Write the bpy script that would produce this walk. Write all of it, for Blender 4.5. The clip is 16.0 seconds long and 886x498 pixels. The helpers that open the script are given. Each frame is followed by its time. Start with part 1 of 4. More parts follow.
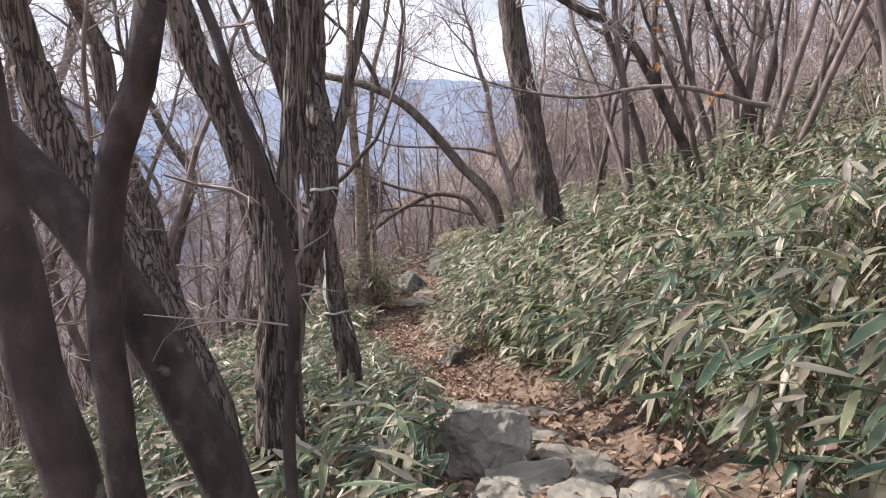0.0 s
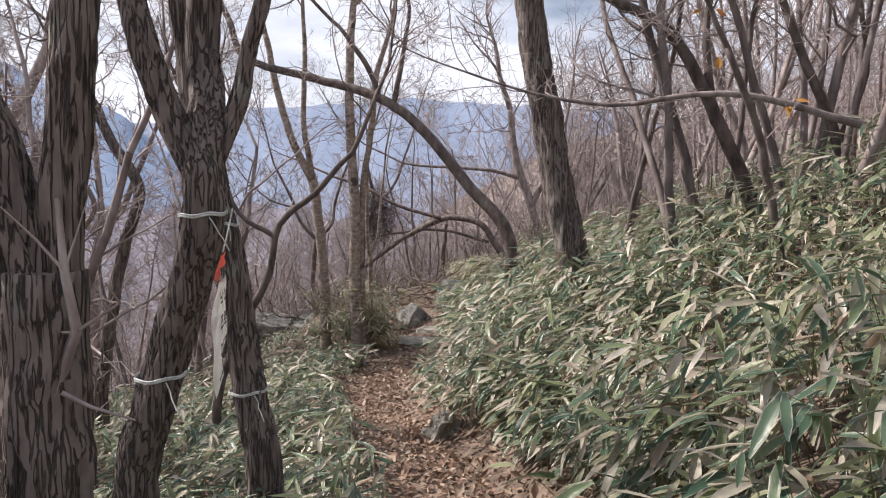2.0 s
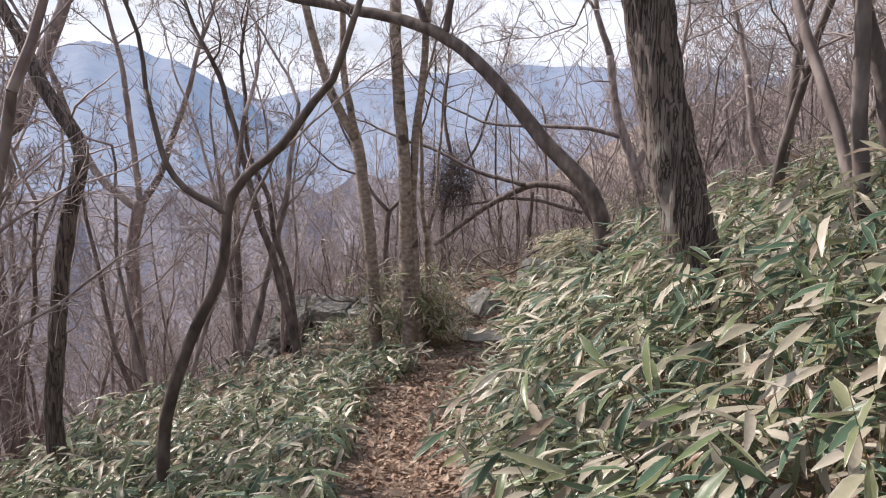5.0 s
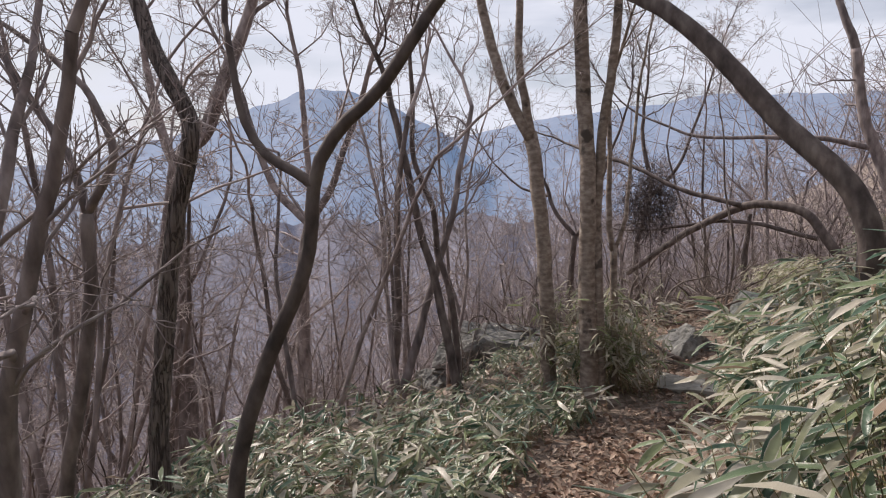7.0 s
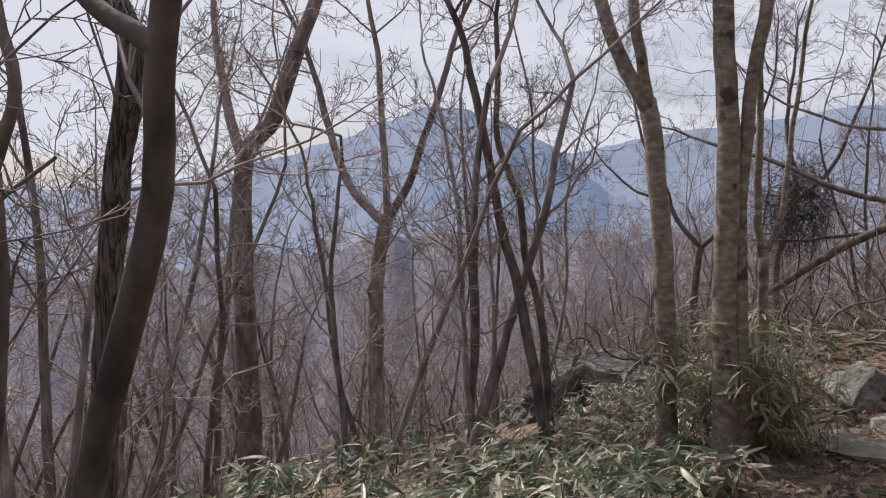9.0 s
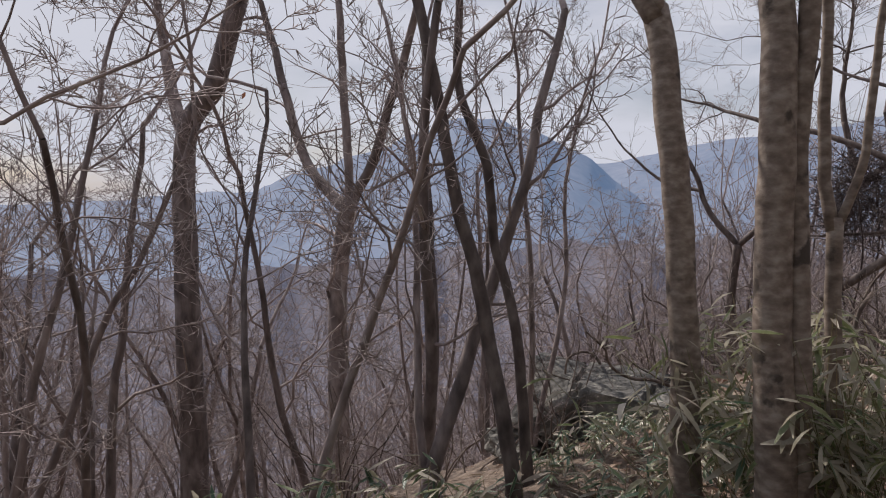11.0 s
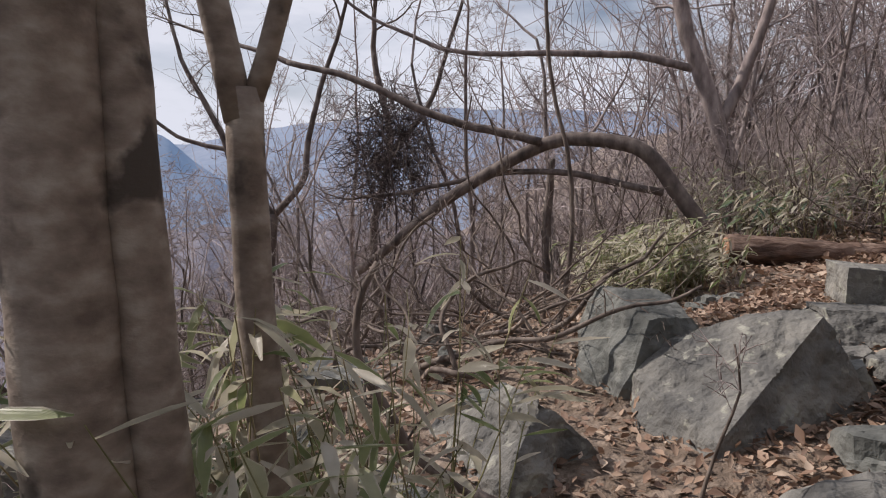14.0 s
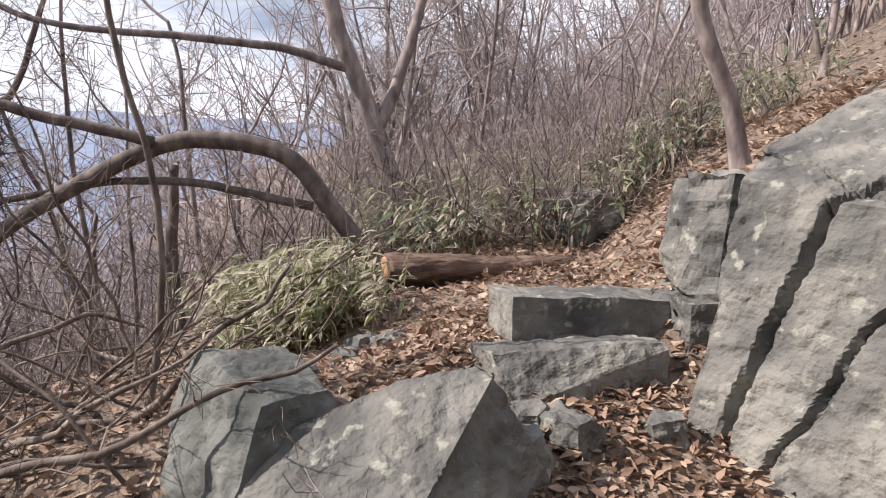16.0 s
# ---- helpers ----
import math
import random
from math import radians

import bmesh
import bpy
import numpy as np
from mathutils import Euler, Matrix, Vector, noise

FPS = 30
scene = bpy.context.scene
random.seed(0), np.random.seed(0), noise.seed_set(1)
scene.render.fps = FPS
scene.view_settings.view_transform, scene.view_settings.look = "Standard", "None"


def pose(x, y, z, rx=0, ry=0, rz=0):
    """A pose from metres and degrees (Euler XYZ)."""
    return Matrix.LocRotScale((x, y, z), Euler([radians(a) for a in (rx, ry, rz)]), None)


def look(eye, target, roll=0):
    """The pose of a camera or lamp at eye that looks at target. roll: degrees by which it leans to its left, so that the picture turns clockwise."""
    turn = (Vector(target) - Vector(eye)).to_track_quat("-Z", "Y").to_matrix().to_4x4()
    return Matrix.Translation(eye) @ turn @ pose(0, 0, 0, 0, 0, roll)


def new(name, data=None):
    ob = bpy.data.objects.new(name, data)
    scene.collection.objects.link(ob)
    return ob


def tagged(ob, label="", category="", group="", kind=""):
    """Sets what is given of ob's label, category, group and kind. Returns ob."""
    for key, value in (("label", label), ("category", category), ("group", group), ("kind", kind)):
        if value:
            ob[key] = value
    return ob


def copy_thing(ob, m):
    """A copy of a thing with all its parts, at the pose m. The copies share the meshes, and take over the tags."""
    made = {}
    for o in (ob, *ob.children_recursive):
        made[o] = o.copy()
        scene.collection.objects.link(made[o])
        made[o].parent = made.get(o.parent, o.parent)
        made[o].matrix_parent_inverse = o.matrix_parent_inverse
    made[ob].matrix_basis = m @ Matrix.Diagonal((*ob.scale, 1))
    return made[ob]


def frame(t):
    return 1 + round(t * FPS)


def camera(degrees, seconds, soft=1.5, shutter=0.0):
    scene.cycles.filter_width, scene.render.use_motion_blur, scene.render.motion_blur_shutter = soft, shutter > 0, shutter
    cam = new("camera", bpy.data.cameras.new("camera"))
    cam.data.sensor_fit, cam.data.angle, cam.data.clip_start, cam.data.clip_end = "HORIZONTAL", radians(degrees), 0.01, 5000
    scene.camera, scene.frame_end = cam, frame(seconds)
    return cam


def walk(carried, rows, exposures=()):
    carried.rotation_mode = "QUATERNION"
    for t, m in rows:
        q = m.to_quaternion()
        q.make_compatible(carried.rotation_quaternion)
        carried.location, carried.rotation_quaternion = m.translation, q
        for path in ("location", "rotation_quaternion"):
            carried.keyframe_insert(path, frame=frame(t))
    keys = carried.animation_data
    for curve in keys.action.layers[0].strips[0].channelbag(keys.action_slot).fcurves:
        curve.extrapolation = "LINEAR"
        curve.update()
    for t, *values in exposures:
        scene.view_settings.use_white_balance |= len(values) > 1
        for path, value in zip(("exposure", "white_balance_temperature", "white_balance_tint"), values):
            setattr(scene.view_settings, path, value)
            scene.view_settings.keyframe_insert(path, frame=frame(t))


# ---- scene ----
cam = camera(67.0, 16.0, soft=1.1)
PATH = [
    (0.0, pose(0.000, 0.000, 1.500, 81.20, -0.00, 0.00)),
    (0.5, pose(0.029, 0.437, 1.498, 81.80, -0.20, -1.28)),
    (1.0, pose(0.072, 0.854, 1.463, 82.10, -0.74, -1.50)),
    (1.5, pose(0.202, 1.234, 1.425, 82.60, -1.35, 0.41)),
    (2.0, pose(0.324, 1.660, 1.447, 83.00, -1.85, 2.41)),
    (2.5, pose(0.360, 2.092, 1.460, 82.91, -2.02, 3.95)),
    (3.0, pose(0.482, 2.529, 1.458, 82.32, -1.94, 4.45)),
    (5.5, pose(0.655, 4.412, 1.152, 80.08, -0.18, 14.69)),
    (6.0, pose(0.605, 4.761, 1.054, 80.97, -0.16, 18.93)),
    (6.5, pose(0.540, 5.094, 0.945, 82.29, 0.02, 22.94)),
    (7.0, pose(0.425, 5.531, 0.804, 83.09, 0.16, 27.56)),
    (7.5, pose(0.274, 5.953, 0.753, 83.20, 0.42, 31.75)),
    (8.0, pose(0.137, 6.386, 0.723, 83.20, 0.33, 34.17)),
    (8.5, pose(-0.022, 6.780, 0.589, 83.94, 0.02, 35.72)),
    (11.0, pose(-0.690, 9.160, 0.030, 85.40, 0.00, 40.00)),
    (11.5, pose(-0.850, 9.646, -0.044, 85.02, -0.06, 35.49)),
    (12.0, pose(-0.974, 10.111, -0.106, 84.69, -0.41, 29.80)),
    (12.5, pose(-1.012, 10.573, -0.168, 85.03, -0.13, 23.06)),
    (13.0, pose(-1.013, 11.008, -0.213, 85.21, 0.10, 16.82)),
    (13.5, pose(-0.947, 11.441, -0.258, 84.51, 0.21, 11.31)),
    (14.0, pose(-0.808, 11.867, -0.290, 83.76, 0.42, 5.58)),
    (14.5, pose(-0.690, 12.282, -0.318, 82.90, 0.51, 0.58)),
    (15.0, pose(-0.559, 12.662, -0.325, 82.76, 0.64, -5.83)),
    (15.5, pose(-0.416, 12.988, -0.305, 83.34, 0.75, -13.52)),
    (16.0, pose(-0.230, 13.236, -0.297, 84.46, 0.43, -21.09)),
]
EXPOSURES = [(t, e, 6500, 15) for t, e in ((0, 0.64), (1.5, 0.6), (3, 0.32), (5.5, 0.5), (6.5, 0.25), (8.5, 0.03), (11, -0.22), (12.5, -0.2), (13.5, -0.2), (14.2, 0.18), (15, 0.45), (16, 0.65))]
walk(cam, PATH, EXPOSURES)

# ---- sky, sun ----
SUN_AZ, SUN_EL = radians(75), radians(43)   # to the side of -x from +y, above the horizon
sun_dir = Vector((-math.sin(SUN_AZ) * math.cos(SUN_EL), math.cos(SUN_AZ) * math.cos(SUN_EL), math.sin(SUN_EL)))
world = bpy.data.worlds.new("sky")
scene.world = world
world.use_nodes = True
wn, wl = world.node_tree.nodes, world.node_tree.links
sky = wn.new("ShaderNodeTexSky")
sky.sky_type, sky.sun_disc = "NISHITA", False
sky.sun_elevation, sky.sun_rotation = SUN_EL, -SUN_AZ
sky.dust_density, sky.altitude = 3.0, 500
cloud = wn.new("ShaderNodeTexNoise")
cloud.inputs["Scale"].default_value, cloud.inputs["Detail"].default_value = 3.0, 6
wc = wn.new("ShaderNodeTexCoord")
wm = wn.new("ShaderNodeMapping")
wm.inputs["Scale"].default_value = (1, 1, 3.5)
cr = wn.new("ShaderNodeValToRGB")
cr.color_ramp.elements[0].position, cr.color_ramp.elements[1].position = 0.25, 0.54
mixw = wn.new("ShaderNodeMixRGB")
mixw.inputs[2].default_value = (9.3, 9.8, 10.8, 1)
wl.new(wc.outputs["Generated"], wm.inputs[0])
wl.new(wm.outputs[0], cloud.inputs["Vector"])
wl.new(cloud.outputs["Fac"], cr.inputs[0])
wl.new(cr.outputs[0], mixw.inputs[0])
wl.new(sky.outputs[0], mixw.inputs[1])
wl.new(mixw.outputs[0], wn["Background"].inputs[0])
wn["Background"].inputs[1].default_value = 0.076
sun = new("sun", bpy.data.lights.new("sun", "SUN"))
sun.data.energy, sun.data.angle, sun.data.color = 5.0, radians(0.6), (1.0, 0.93, 0.83)
sun.matrix_world = look((0, 0, 30), Vector((0, 0, 30)) - sun_dir)


# ---- materials ----
def material(name, stops, scale=6.0, detail=8, rough=0.85, bump=0.4, bump_scale=None, stretch=(1, 1, 1), island=0.0, obj_var=0.0, stain=None, bump_dist=0.02, tone=0.35):
    """Noise-driven colours in two scales, with grain relief. stops: colours from dark to light."""
    m = bpy.data.materials.new(name)
    m.use_nodes = True
    n, l = m.node_tree.nodes, m.node_tree.links
    b = n["Principled BSDF"]
    b.inputs["Roughness"].default_value = rough
    co = n.new("ShaderNodeTexCoord")
    mp = n.new("ShaderNodeMapping")
    mp.inputs["Scale"].default_value = stretch
    l.new(co.outputs["Object"], mp.inputs[0])
    t = n.new("ShaderNodeTexNoise")
    t.inputs["Scale"].default_value, t.inputs["Detail"].default_value = scale, detail
    l.new(mp.outputs[0], t.inputs["Vector"])
    r = n.new("ShaderNodeValToRGB")
    while len(r.color_ramp.elements) < len(stops):
        r.color_ramp.elements.new(0.5)
    for i, c in enumerate(stops):
        r.color_ramp.elements[i].position = 0.3 + 0.4 * i / max(1, len(stops) - 1)
        r.color_ramp.elements[i].color = (*c, 1)
    l.new(t.outputs["Fac"], r.inputs[0])
    out = r.outputs[0]
    big = n.new("ShaderNodeTexNoise")
    big.inputs["Scale"].default_value = scale * 0.17
    big.inputs["Detail"].default_value = 3
    l.new(co.outputs["Object"], big.inputs["Vector"])
    mul = n.new("ShaderNodeMixRGB")
    mul.blend_type = "MULTIPLY"
    mul.inputs[0].default_value = tone
    l.new(out, mul.inputs[1])
    l.new(big.outputs["Fac"], mul.inputs[2])
    out = mul.outputs[0]
    if stain:
        s = n.new("ShaderNodeTexNoise")
        s.inputs["Scale"].default_value, s.inputs["Detail"].default_value = stain[1], 5
        l.new(co.outputs["Object"], s.inputs["Vector"])
        sr = n.new("ShaderNodeValToRGB")
        sr.color_ramp.elements[0].position, sr.color_ramp.elements[1].position = stain[2], stain[2] + 0.07
        l.new(s.outputs["Fac"], sr.inputs[0])
        sm = n.new("ShaderNodeMixRGB")
        sm.inputs[2].default_value = (*stain[0], 1)
        l.new(sr.outputs[0], sm.inputs[0])
        l.new(out, sm.inputs[1])
        out = sm.outputs[0]
    if island or obj_var:
        src = n.new("ShaderNodeNewGeometry").outputs["Random Per Island"] if island else n.new("ShaderNodeObjectInfo").outputs["Random"]
        amount = island or obj_var
        hs = n.new("ShaderNodeHueSaturation")
        mr = n.new("ShaderNodeMapRange")
        mr.inputs[3].default_value, mr.inputs[4].default_value = 1 - amount, 1 + amount
        l.new(src, mr.inputs[0])
        l.new(mr.outputs[0], hs.inputs["Value"])
        l.new(out, hs.inputs["Color"])
        out = hs.outputs[0]
    l.new(out, b.inputs["Base Color"])
    bt = n.new("ShaderNodeTexNoise")
    bt.inputs["Scale"].default_value, bt.inputs["Detail"].default_value = bump_scale or scale * 3, 8
    l.new(mp.outputs[0], bt.inputs["Vector"])
    bp = n.new("ShaderNodeBump")
    bp.inputs["Strength"].default_value, bp.inputs["Distance"].default_value = bump, bump_dist
    l.new(bt.outputs["Fac"], bp.inputs["Height"])
    l.new(bp.outputs[0], b.inputs["Normal"])
    return m


def leaf_material(name, colours, margin=None, rough=0.5, see_through=0.3):
    """Leaves: each island of the mesh takes a colour of the ramp; a bleached margin by the leaf's own width."""
    m = bpy.data.materials.new(name)
    m.use_nodes = True
    n, l = m.node_tree.nodes, m.node_tree.links
    b = n["Principled BSDF"]
    b.inputs["Roughness"].default_value = rough
    g = n.new("ShaderNodeNewGeometry")
    oi = n.new("ShaderNodeObjectInfo")
    add = n.new("ShaderNodeMath")
    add.operation = "ADD"
    fr = n.new("ShaderNodeMath")
    fr.operation = "FRACT"
    l.new(g.outputs["Random Per Island"], add.inputs[0])
    l.new(oi.outputs["Random"], add.inputs[1])
    l.new(add.outputs[0], fr.inputs[0])
    r = n.new("ShaderNodeValToRGB")
    while len(r.color_ramp.elements) < len(colours):
        r.color_ramp.elements.new(0.5)
    for i, (p, c) in enumerate(colours):
        r.color_ramp.elements[i].position = p
        r.color_ramp.elements[i].color = (*c, 1)
    l.new(fr.outputs[0], r.inputs[0])
    out = r.outputs[0]
    uv = n.new("ShaderNodeUVMap")
    uv.uv_map = "UVMap"
    sx = n.new("ShaderNodeSeparateXYZ")
    l.new(uv.outputs[0], sx.inputs[0])
    co = n.new("ShaderNodeTexCoord")
    grain = n.new("ShaderNodeTexNoise")
    grain.inputs["Scale"].default_value, grain.inputs["Detail"].default_value = 25, 4
    l.new(co.outputs["Object"], grain.inputs["Vector"])
    if margin:
        d = n.new("ShaderNodeMath")
        d.operation = "SUBTRACT"
        d.inputs[1].default_value = 0.5
        l.new(sx.outputs[0], d.inputs[0])
        ab = n.new("ShaderNodeMath")
        ab.operation = "ABSOLUTE"
        l.new(d.outputs[0], ab.inputs[0])
        ad = n.new("ShaderNodeMath")
        ad.operation = "MULTIPLY_ADD"
        ad.inputs[1].default_value = 0.35
        l.new(grain.outputs["Fac"], ad.inputs[0])
        l.new(ab.outputs[0], ad.inputs[2])
        mr = n.new("ShaderNodeMapRange")
        mr.inputs[1].default_value, mr.inputs[2].default_value = 0.565, 0.68
        l.new(ad.outputs[0], mr.inputs[0])
        mx = n.new("ShaderNodeMixRGB")
        mx.inputs[2].default_value = (*margin, 1)
        l.new(mr.outputs[0], mx.inputs[0])
        l.new(out, mx.inputs[1])
        out = mx.outputs[0]
    mul = n.new("ShaderNodeMixRGB")
    mul.blend_type, mul.inputs[0].default_value = "MULTIPLY", 0.4
    l.new(out, mul.inputs[1])
    l.new(grain.outputs["Fac"], mul.inputs[2])
    l.new(mul.outputs[0], b.inputs["Base Color"])
    tr = n.new("ShaderNodeBsdfTranslucent")
    l.new(mul.outputs[0], tr.inputs[0])
    ms = n.new("ShaderNodeMixShader")
    ms.inputs[0].default_value = see_through
    l.new(b.outputs[0], ms.inputs[1])
    l.new(tr.outputs[0], ms.inputs[2])
    l.new(ms.outputs[0], n["Material Output"].inputs[0])
    wv = n.new("ShaderNodeTexWave")
    wv.inputs["Scale"].default_value = 4
    l.new(uv.outputs[0], wv.inputs["Vector"])
    bp = n.new("ShaderNodeBump")
    bp.inputs["Strength"].default_value, bp.inputs["Distance"].default_value = 0.25, 0.003
    l.new(wv.outputs["Fac"], bp.inputs["Height"])
    l.new(bp.outputs[0], b.inputs["Normal"])
    return m


def furrowed_bark(name, groove, ridge_tone, pale, lichen, spacing=20):
    """Bark with long dark furrows between pale plates."""
    m = material(name, [ridge_tone, pale], 30, stretch=(1, 1, 0.3), bump=0.0, stain=(lichen, 5, 0.63))
    n, l = m.node_tree.nodes, m.node_tree.links
    b = n["Principled BSDF"]
    co = n.new("ShaderNodeTexCoord")
    mp = n.new("ShaderNodeMapping")
    mp.inputs["Scale"].default_value = (1, 1, 0.05)
    l.new(co.outputs["Object"], mp.inputs[0])
    t = n.new("ShaderNodeTexNoise")
    t.inputs["Scale"].default_value, t.inputs["Detail"].default_value = spacing, 4.0
    l.new(mp.outputs[0], t.inputs["Vector"])
    sub = n.new("ShaderNodeMath")
    sub.operation = "SUBTRACT"
    sub.inputs[1].default_value = 0.5
    l.new(t.outputs["Fac"], sub.inputs[0])
    ab = n.new("ShaderNodeMath")
    ab.operation = "ABSOLUTE"
    l.new(sub.outputs[0], ab.inputs[0])
    mr = n.new("ShaderNodeMapRange")
    mr.inputs[1].default_value, mr.inputs[2].default_value = 0.0, 0.05
    l.new(ab.outputs[0], mr.inputs[0])
    mx = n.new("ShaderNodeMixRGB")
    mx.inputs[1].default_value = (*groove, 1)
    old = b.inputs["Base Color"].links[0].from_socket
    l.new(mr.outputs[0], mx.inputs[0])
    l.new(old, mx.inputs[2])
    l.new(mx.outputs[0], b.inputs["Base Color"])
    bp = n.new("ShaderNodeBump")
    bp.inputs["Strength"].default_value, bp.inputs["Distance"].default_value = 1.0, 0.025
    l.new(mr.outputs[0], bp.inputs["Height"])
    l.new(bp.outputs[0], b.inputs["Normal"])
    return m


OAK = furrowed_bark("ridged_oak_bark", (0.075, 0.058, 0.053), (0.15, 0.118, 0.108), (0.25, 0.21, 0.19), (0.22, 0.22, 0.195), 42)
SMOOTH = material("smooth_grey_bark", [(0.17, 0.128, 0.103), (0.29, 0.23, 0.188), (0.45, 0.385, 0.325)], 13, stretch=(1, 1, 1.6), bump=0.35, bump_scale=45, bump_dist=0.008, stain=((0.07, 0.055, 0.045), 5, 0.585))
DARK = material("dark_thin_bark", [(0.055, 0.042, 0.038), (0.13, 0.10, 0.09), (0.23, 0.19, 0.17)], 10, stretch=(1, 1, 0.5), bump=0.5, bump_scale=40, bump_dist=0.01)
NEARBARK = material("dark_purplish_smooth_bark", [(0.028, 0.02, 0.02), (0.055, 0.04, 0.039), (0.10, 0.078, 0.075)], 14, stretch=(1, 1, 0.6), bump=0.6, bump_scale=60, bump_dist=0.008, stain=((0.13, 0.12, 0.11), 11, 0.66))
MIDBARK = material("grey_brown_young_bark", [(0.11, 0.088, 0.083), (0.23, 0.187, 0.178), (0.37, 0.315, 0.30)], 9, stretch=(1, 1, 0.4), bump=0.5, bump_scale=40, bump_dist=0.01, obj_var=0.3)
TWIG = material("grey_twig_bark", [(0.23, 0.18, 0.175), (0.37, 0.305, 0.295), (0.52, 0.455, 0.435)], 5, bump=0.2, obj_var=0.25)
# distance haze is mixed into these muted mauve-grey stem colours
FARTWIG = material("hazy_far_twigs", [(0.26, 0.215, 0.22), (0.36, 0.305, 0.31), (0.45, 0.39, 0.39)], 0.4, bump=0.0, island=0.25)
DEAD = material("dead_branch_bark", [(0.06, 0.045, 0.038), (0.15, 0.115, 0.097), (0.29, 0.24, 0.205)], 12, stretch=(1, 1, 0.4), bump=0.5, obj_var=0.25)
VINE = material("dark_vine_bark", [(0.04, 0.03, 0.032), (0.09, 0.068, 0.068), (0.15, 0.12, 0.115)], 8, bump=0.2)
LOGBARK = material("rotten_log_bark", [(0.05, 0.03, 0.022), (0.16, 0.10, 0.075), (0.27, 0.19, 0.15)], 12, stretch=(0.3, 1, 1), bump=0.9, bump_dist=0.03)
CUTWOOD = material("sawn_wood", [(0.30, 0.16, 0.09), (0.45, 0.26, 0.16)], 20, bump=0.2)
ROCK = material("weathered_grey_rock", [(0.085, 0.085, 0.085), (0.19, 0.185, 0.172), (0.34, 0.325, 0.29)], 2.6, detail=14, bump=1.0, bump_scale=9, bump_dist=0.06, stain=((0.25, 0.25, 0.215), 11, 0.6), tone=0.6)
DARKROCK = material("dark_mossy_rock", [(0.07, 0.075, 0.07), (0.15, 0.155, 0.145), (0.26, 0.26, 0.235)], 3.5, detail=10, bump=0.7, bump_scale=16, bump_dist=0.03, stain=((0.09, 0.115, 0.05), 4, 0.64))
SLABROCK = material("worn_path_stone", [(0.20, 0.19, 0.16), (0.31, 0.29, 0.25), (0.42, 0.40, 0.35)], 4, bump=0.5, obj_var=0.12)
SOIL = material("leafy_forest_soil", [(0.09, 0.062, 0.045), (0.19, 0.14, 0.105), (0.32, 0.25, 0.20)], 9, detail=12, bump=0.9, bump_scale=25, bump_dist=0.05)
SASA = leaf_material("bamboo_grass_leaf", [(0.0, (0.07, 0.14, 0.09)), (0.25, (0.12, 0.19, 0.115)), (0.42, (0.20, 0.26, 0.12)), (0.6, (0.31, 0.32, 0.19)), (0.74, (0.46, 0.42, 0.32)), (0.9, (0.62, 0.57, 0.48)), (1.0, (0.28, 0.18, 0.11))], margin=(0.55, 0.51, 0.43), rough=0.3, see_through=0.28)
SASA_PALE = leaf_material("bleached_bamboo_leaf", [(0.0, (0.16, 0.22, 0.09)), (0.25, (0.34, 0.38, 0.17)), (0.4, (0.53, 0.49, 0.36)), (1.0, (0.68, 0.63, 0.53))], margin=(0.66, 0.60, 0.47), rough=0.35, see_through=0.5)
CANE = leaf_material("bamboo_cane", [(0.0, (0.16, 0.17, 0.06)), (1.0, (0.36, 0.28, 0.15))], see_through=0.0)
LITTER = leaf_material("fallen_oak_leaves", [(0.0, (0.14, 0.082, 0.056)), (0.35, (0.28, 0.17, 0.115)), (0.7, (0.41, 0.28, 0.20)), (1.0, (0.54, 0.42, 0.325))], rough=0.6, see_through=0.15)
YELLOW = leaf_material("clinging_yellow_leaves", [(0.0, (0.55, 0.22, 0.03)), (0.6, (0.62, 0.34, 0.05)), (1.0, (0.50, 0.16, 0.07))], rough=0.6)
BROWN = leaf_material("clinging_brown_leaves", [(0.0, (0.20, 0.08, 0.05)), (1.0, (0.36, 0.17, 0.10))], rough=0.7)
CLOTH = material("white_banner_cloth", [(0.72, 0.71, 0.68), (0.82, 0.81, 0.79)], 9, bump=0.15, rough=0.7, tone=0.1)
RED = material("red_banner_print", [(0.75, 0.20, 0.14), (0.82, 0.30, 0.22)], 9, bump=0.05, tone=0.1)
INK = material("black_banner_print", [(0.03, 0.03, 0.035), (0.05, 0.05, 0.055)], 9, bump=0.05)
ROPE = material("white_tie_rope", [(0.55, 0.58, 0.56), (0.75, 0.77, 0.75)], 60, bump=0.4)

# distant wooded mountains: a backdrop with the air's haze painted in as faint blue glow
HAZE = bpy.data.materials.new("hazy_blue_mountain")
HAZE.use_nodes = True
hn, hl = HAZE.node_tree.nodes, HAZE.node_tree.links
hb = hn["Principled BSDF"]
hb.inputs["Roughness"].default_value = 1.0
ht = hn.new("ShaderNodeTexNoise")
ht.inputs["Scale"].default_value, ht.inputs["Detail"].default_value = 0.035, 14
hr = hn.new("ShaderNodeValToRGB")
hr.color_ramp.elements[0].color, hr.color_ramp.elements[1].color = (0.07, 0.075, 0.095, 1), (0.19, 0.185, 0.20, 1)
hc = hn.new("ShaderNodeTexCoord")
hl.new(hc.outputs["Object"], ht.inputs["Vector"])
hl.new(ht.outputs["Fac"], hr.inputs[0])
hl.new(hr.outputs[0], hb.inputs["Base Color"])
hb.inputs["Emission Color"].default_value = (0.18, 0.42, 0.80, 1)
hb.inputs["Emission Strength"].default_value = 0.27

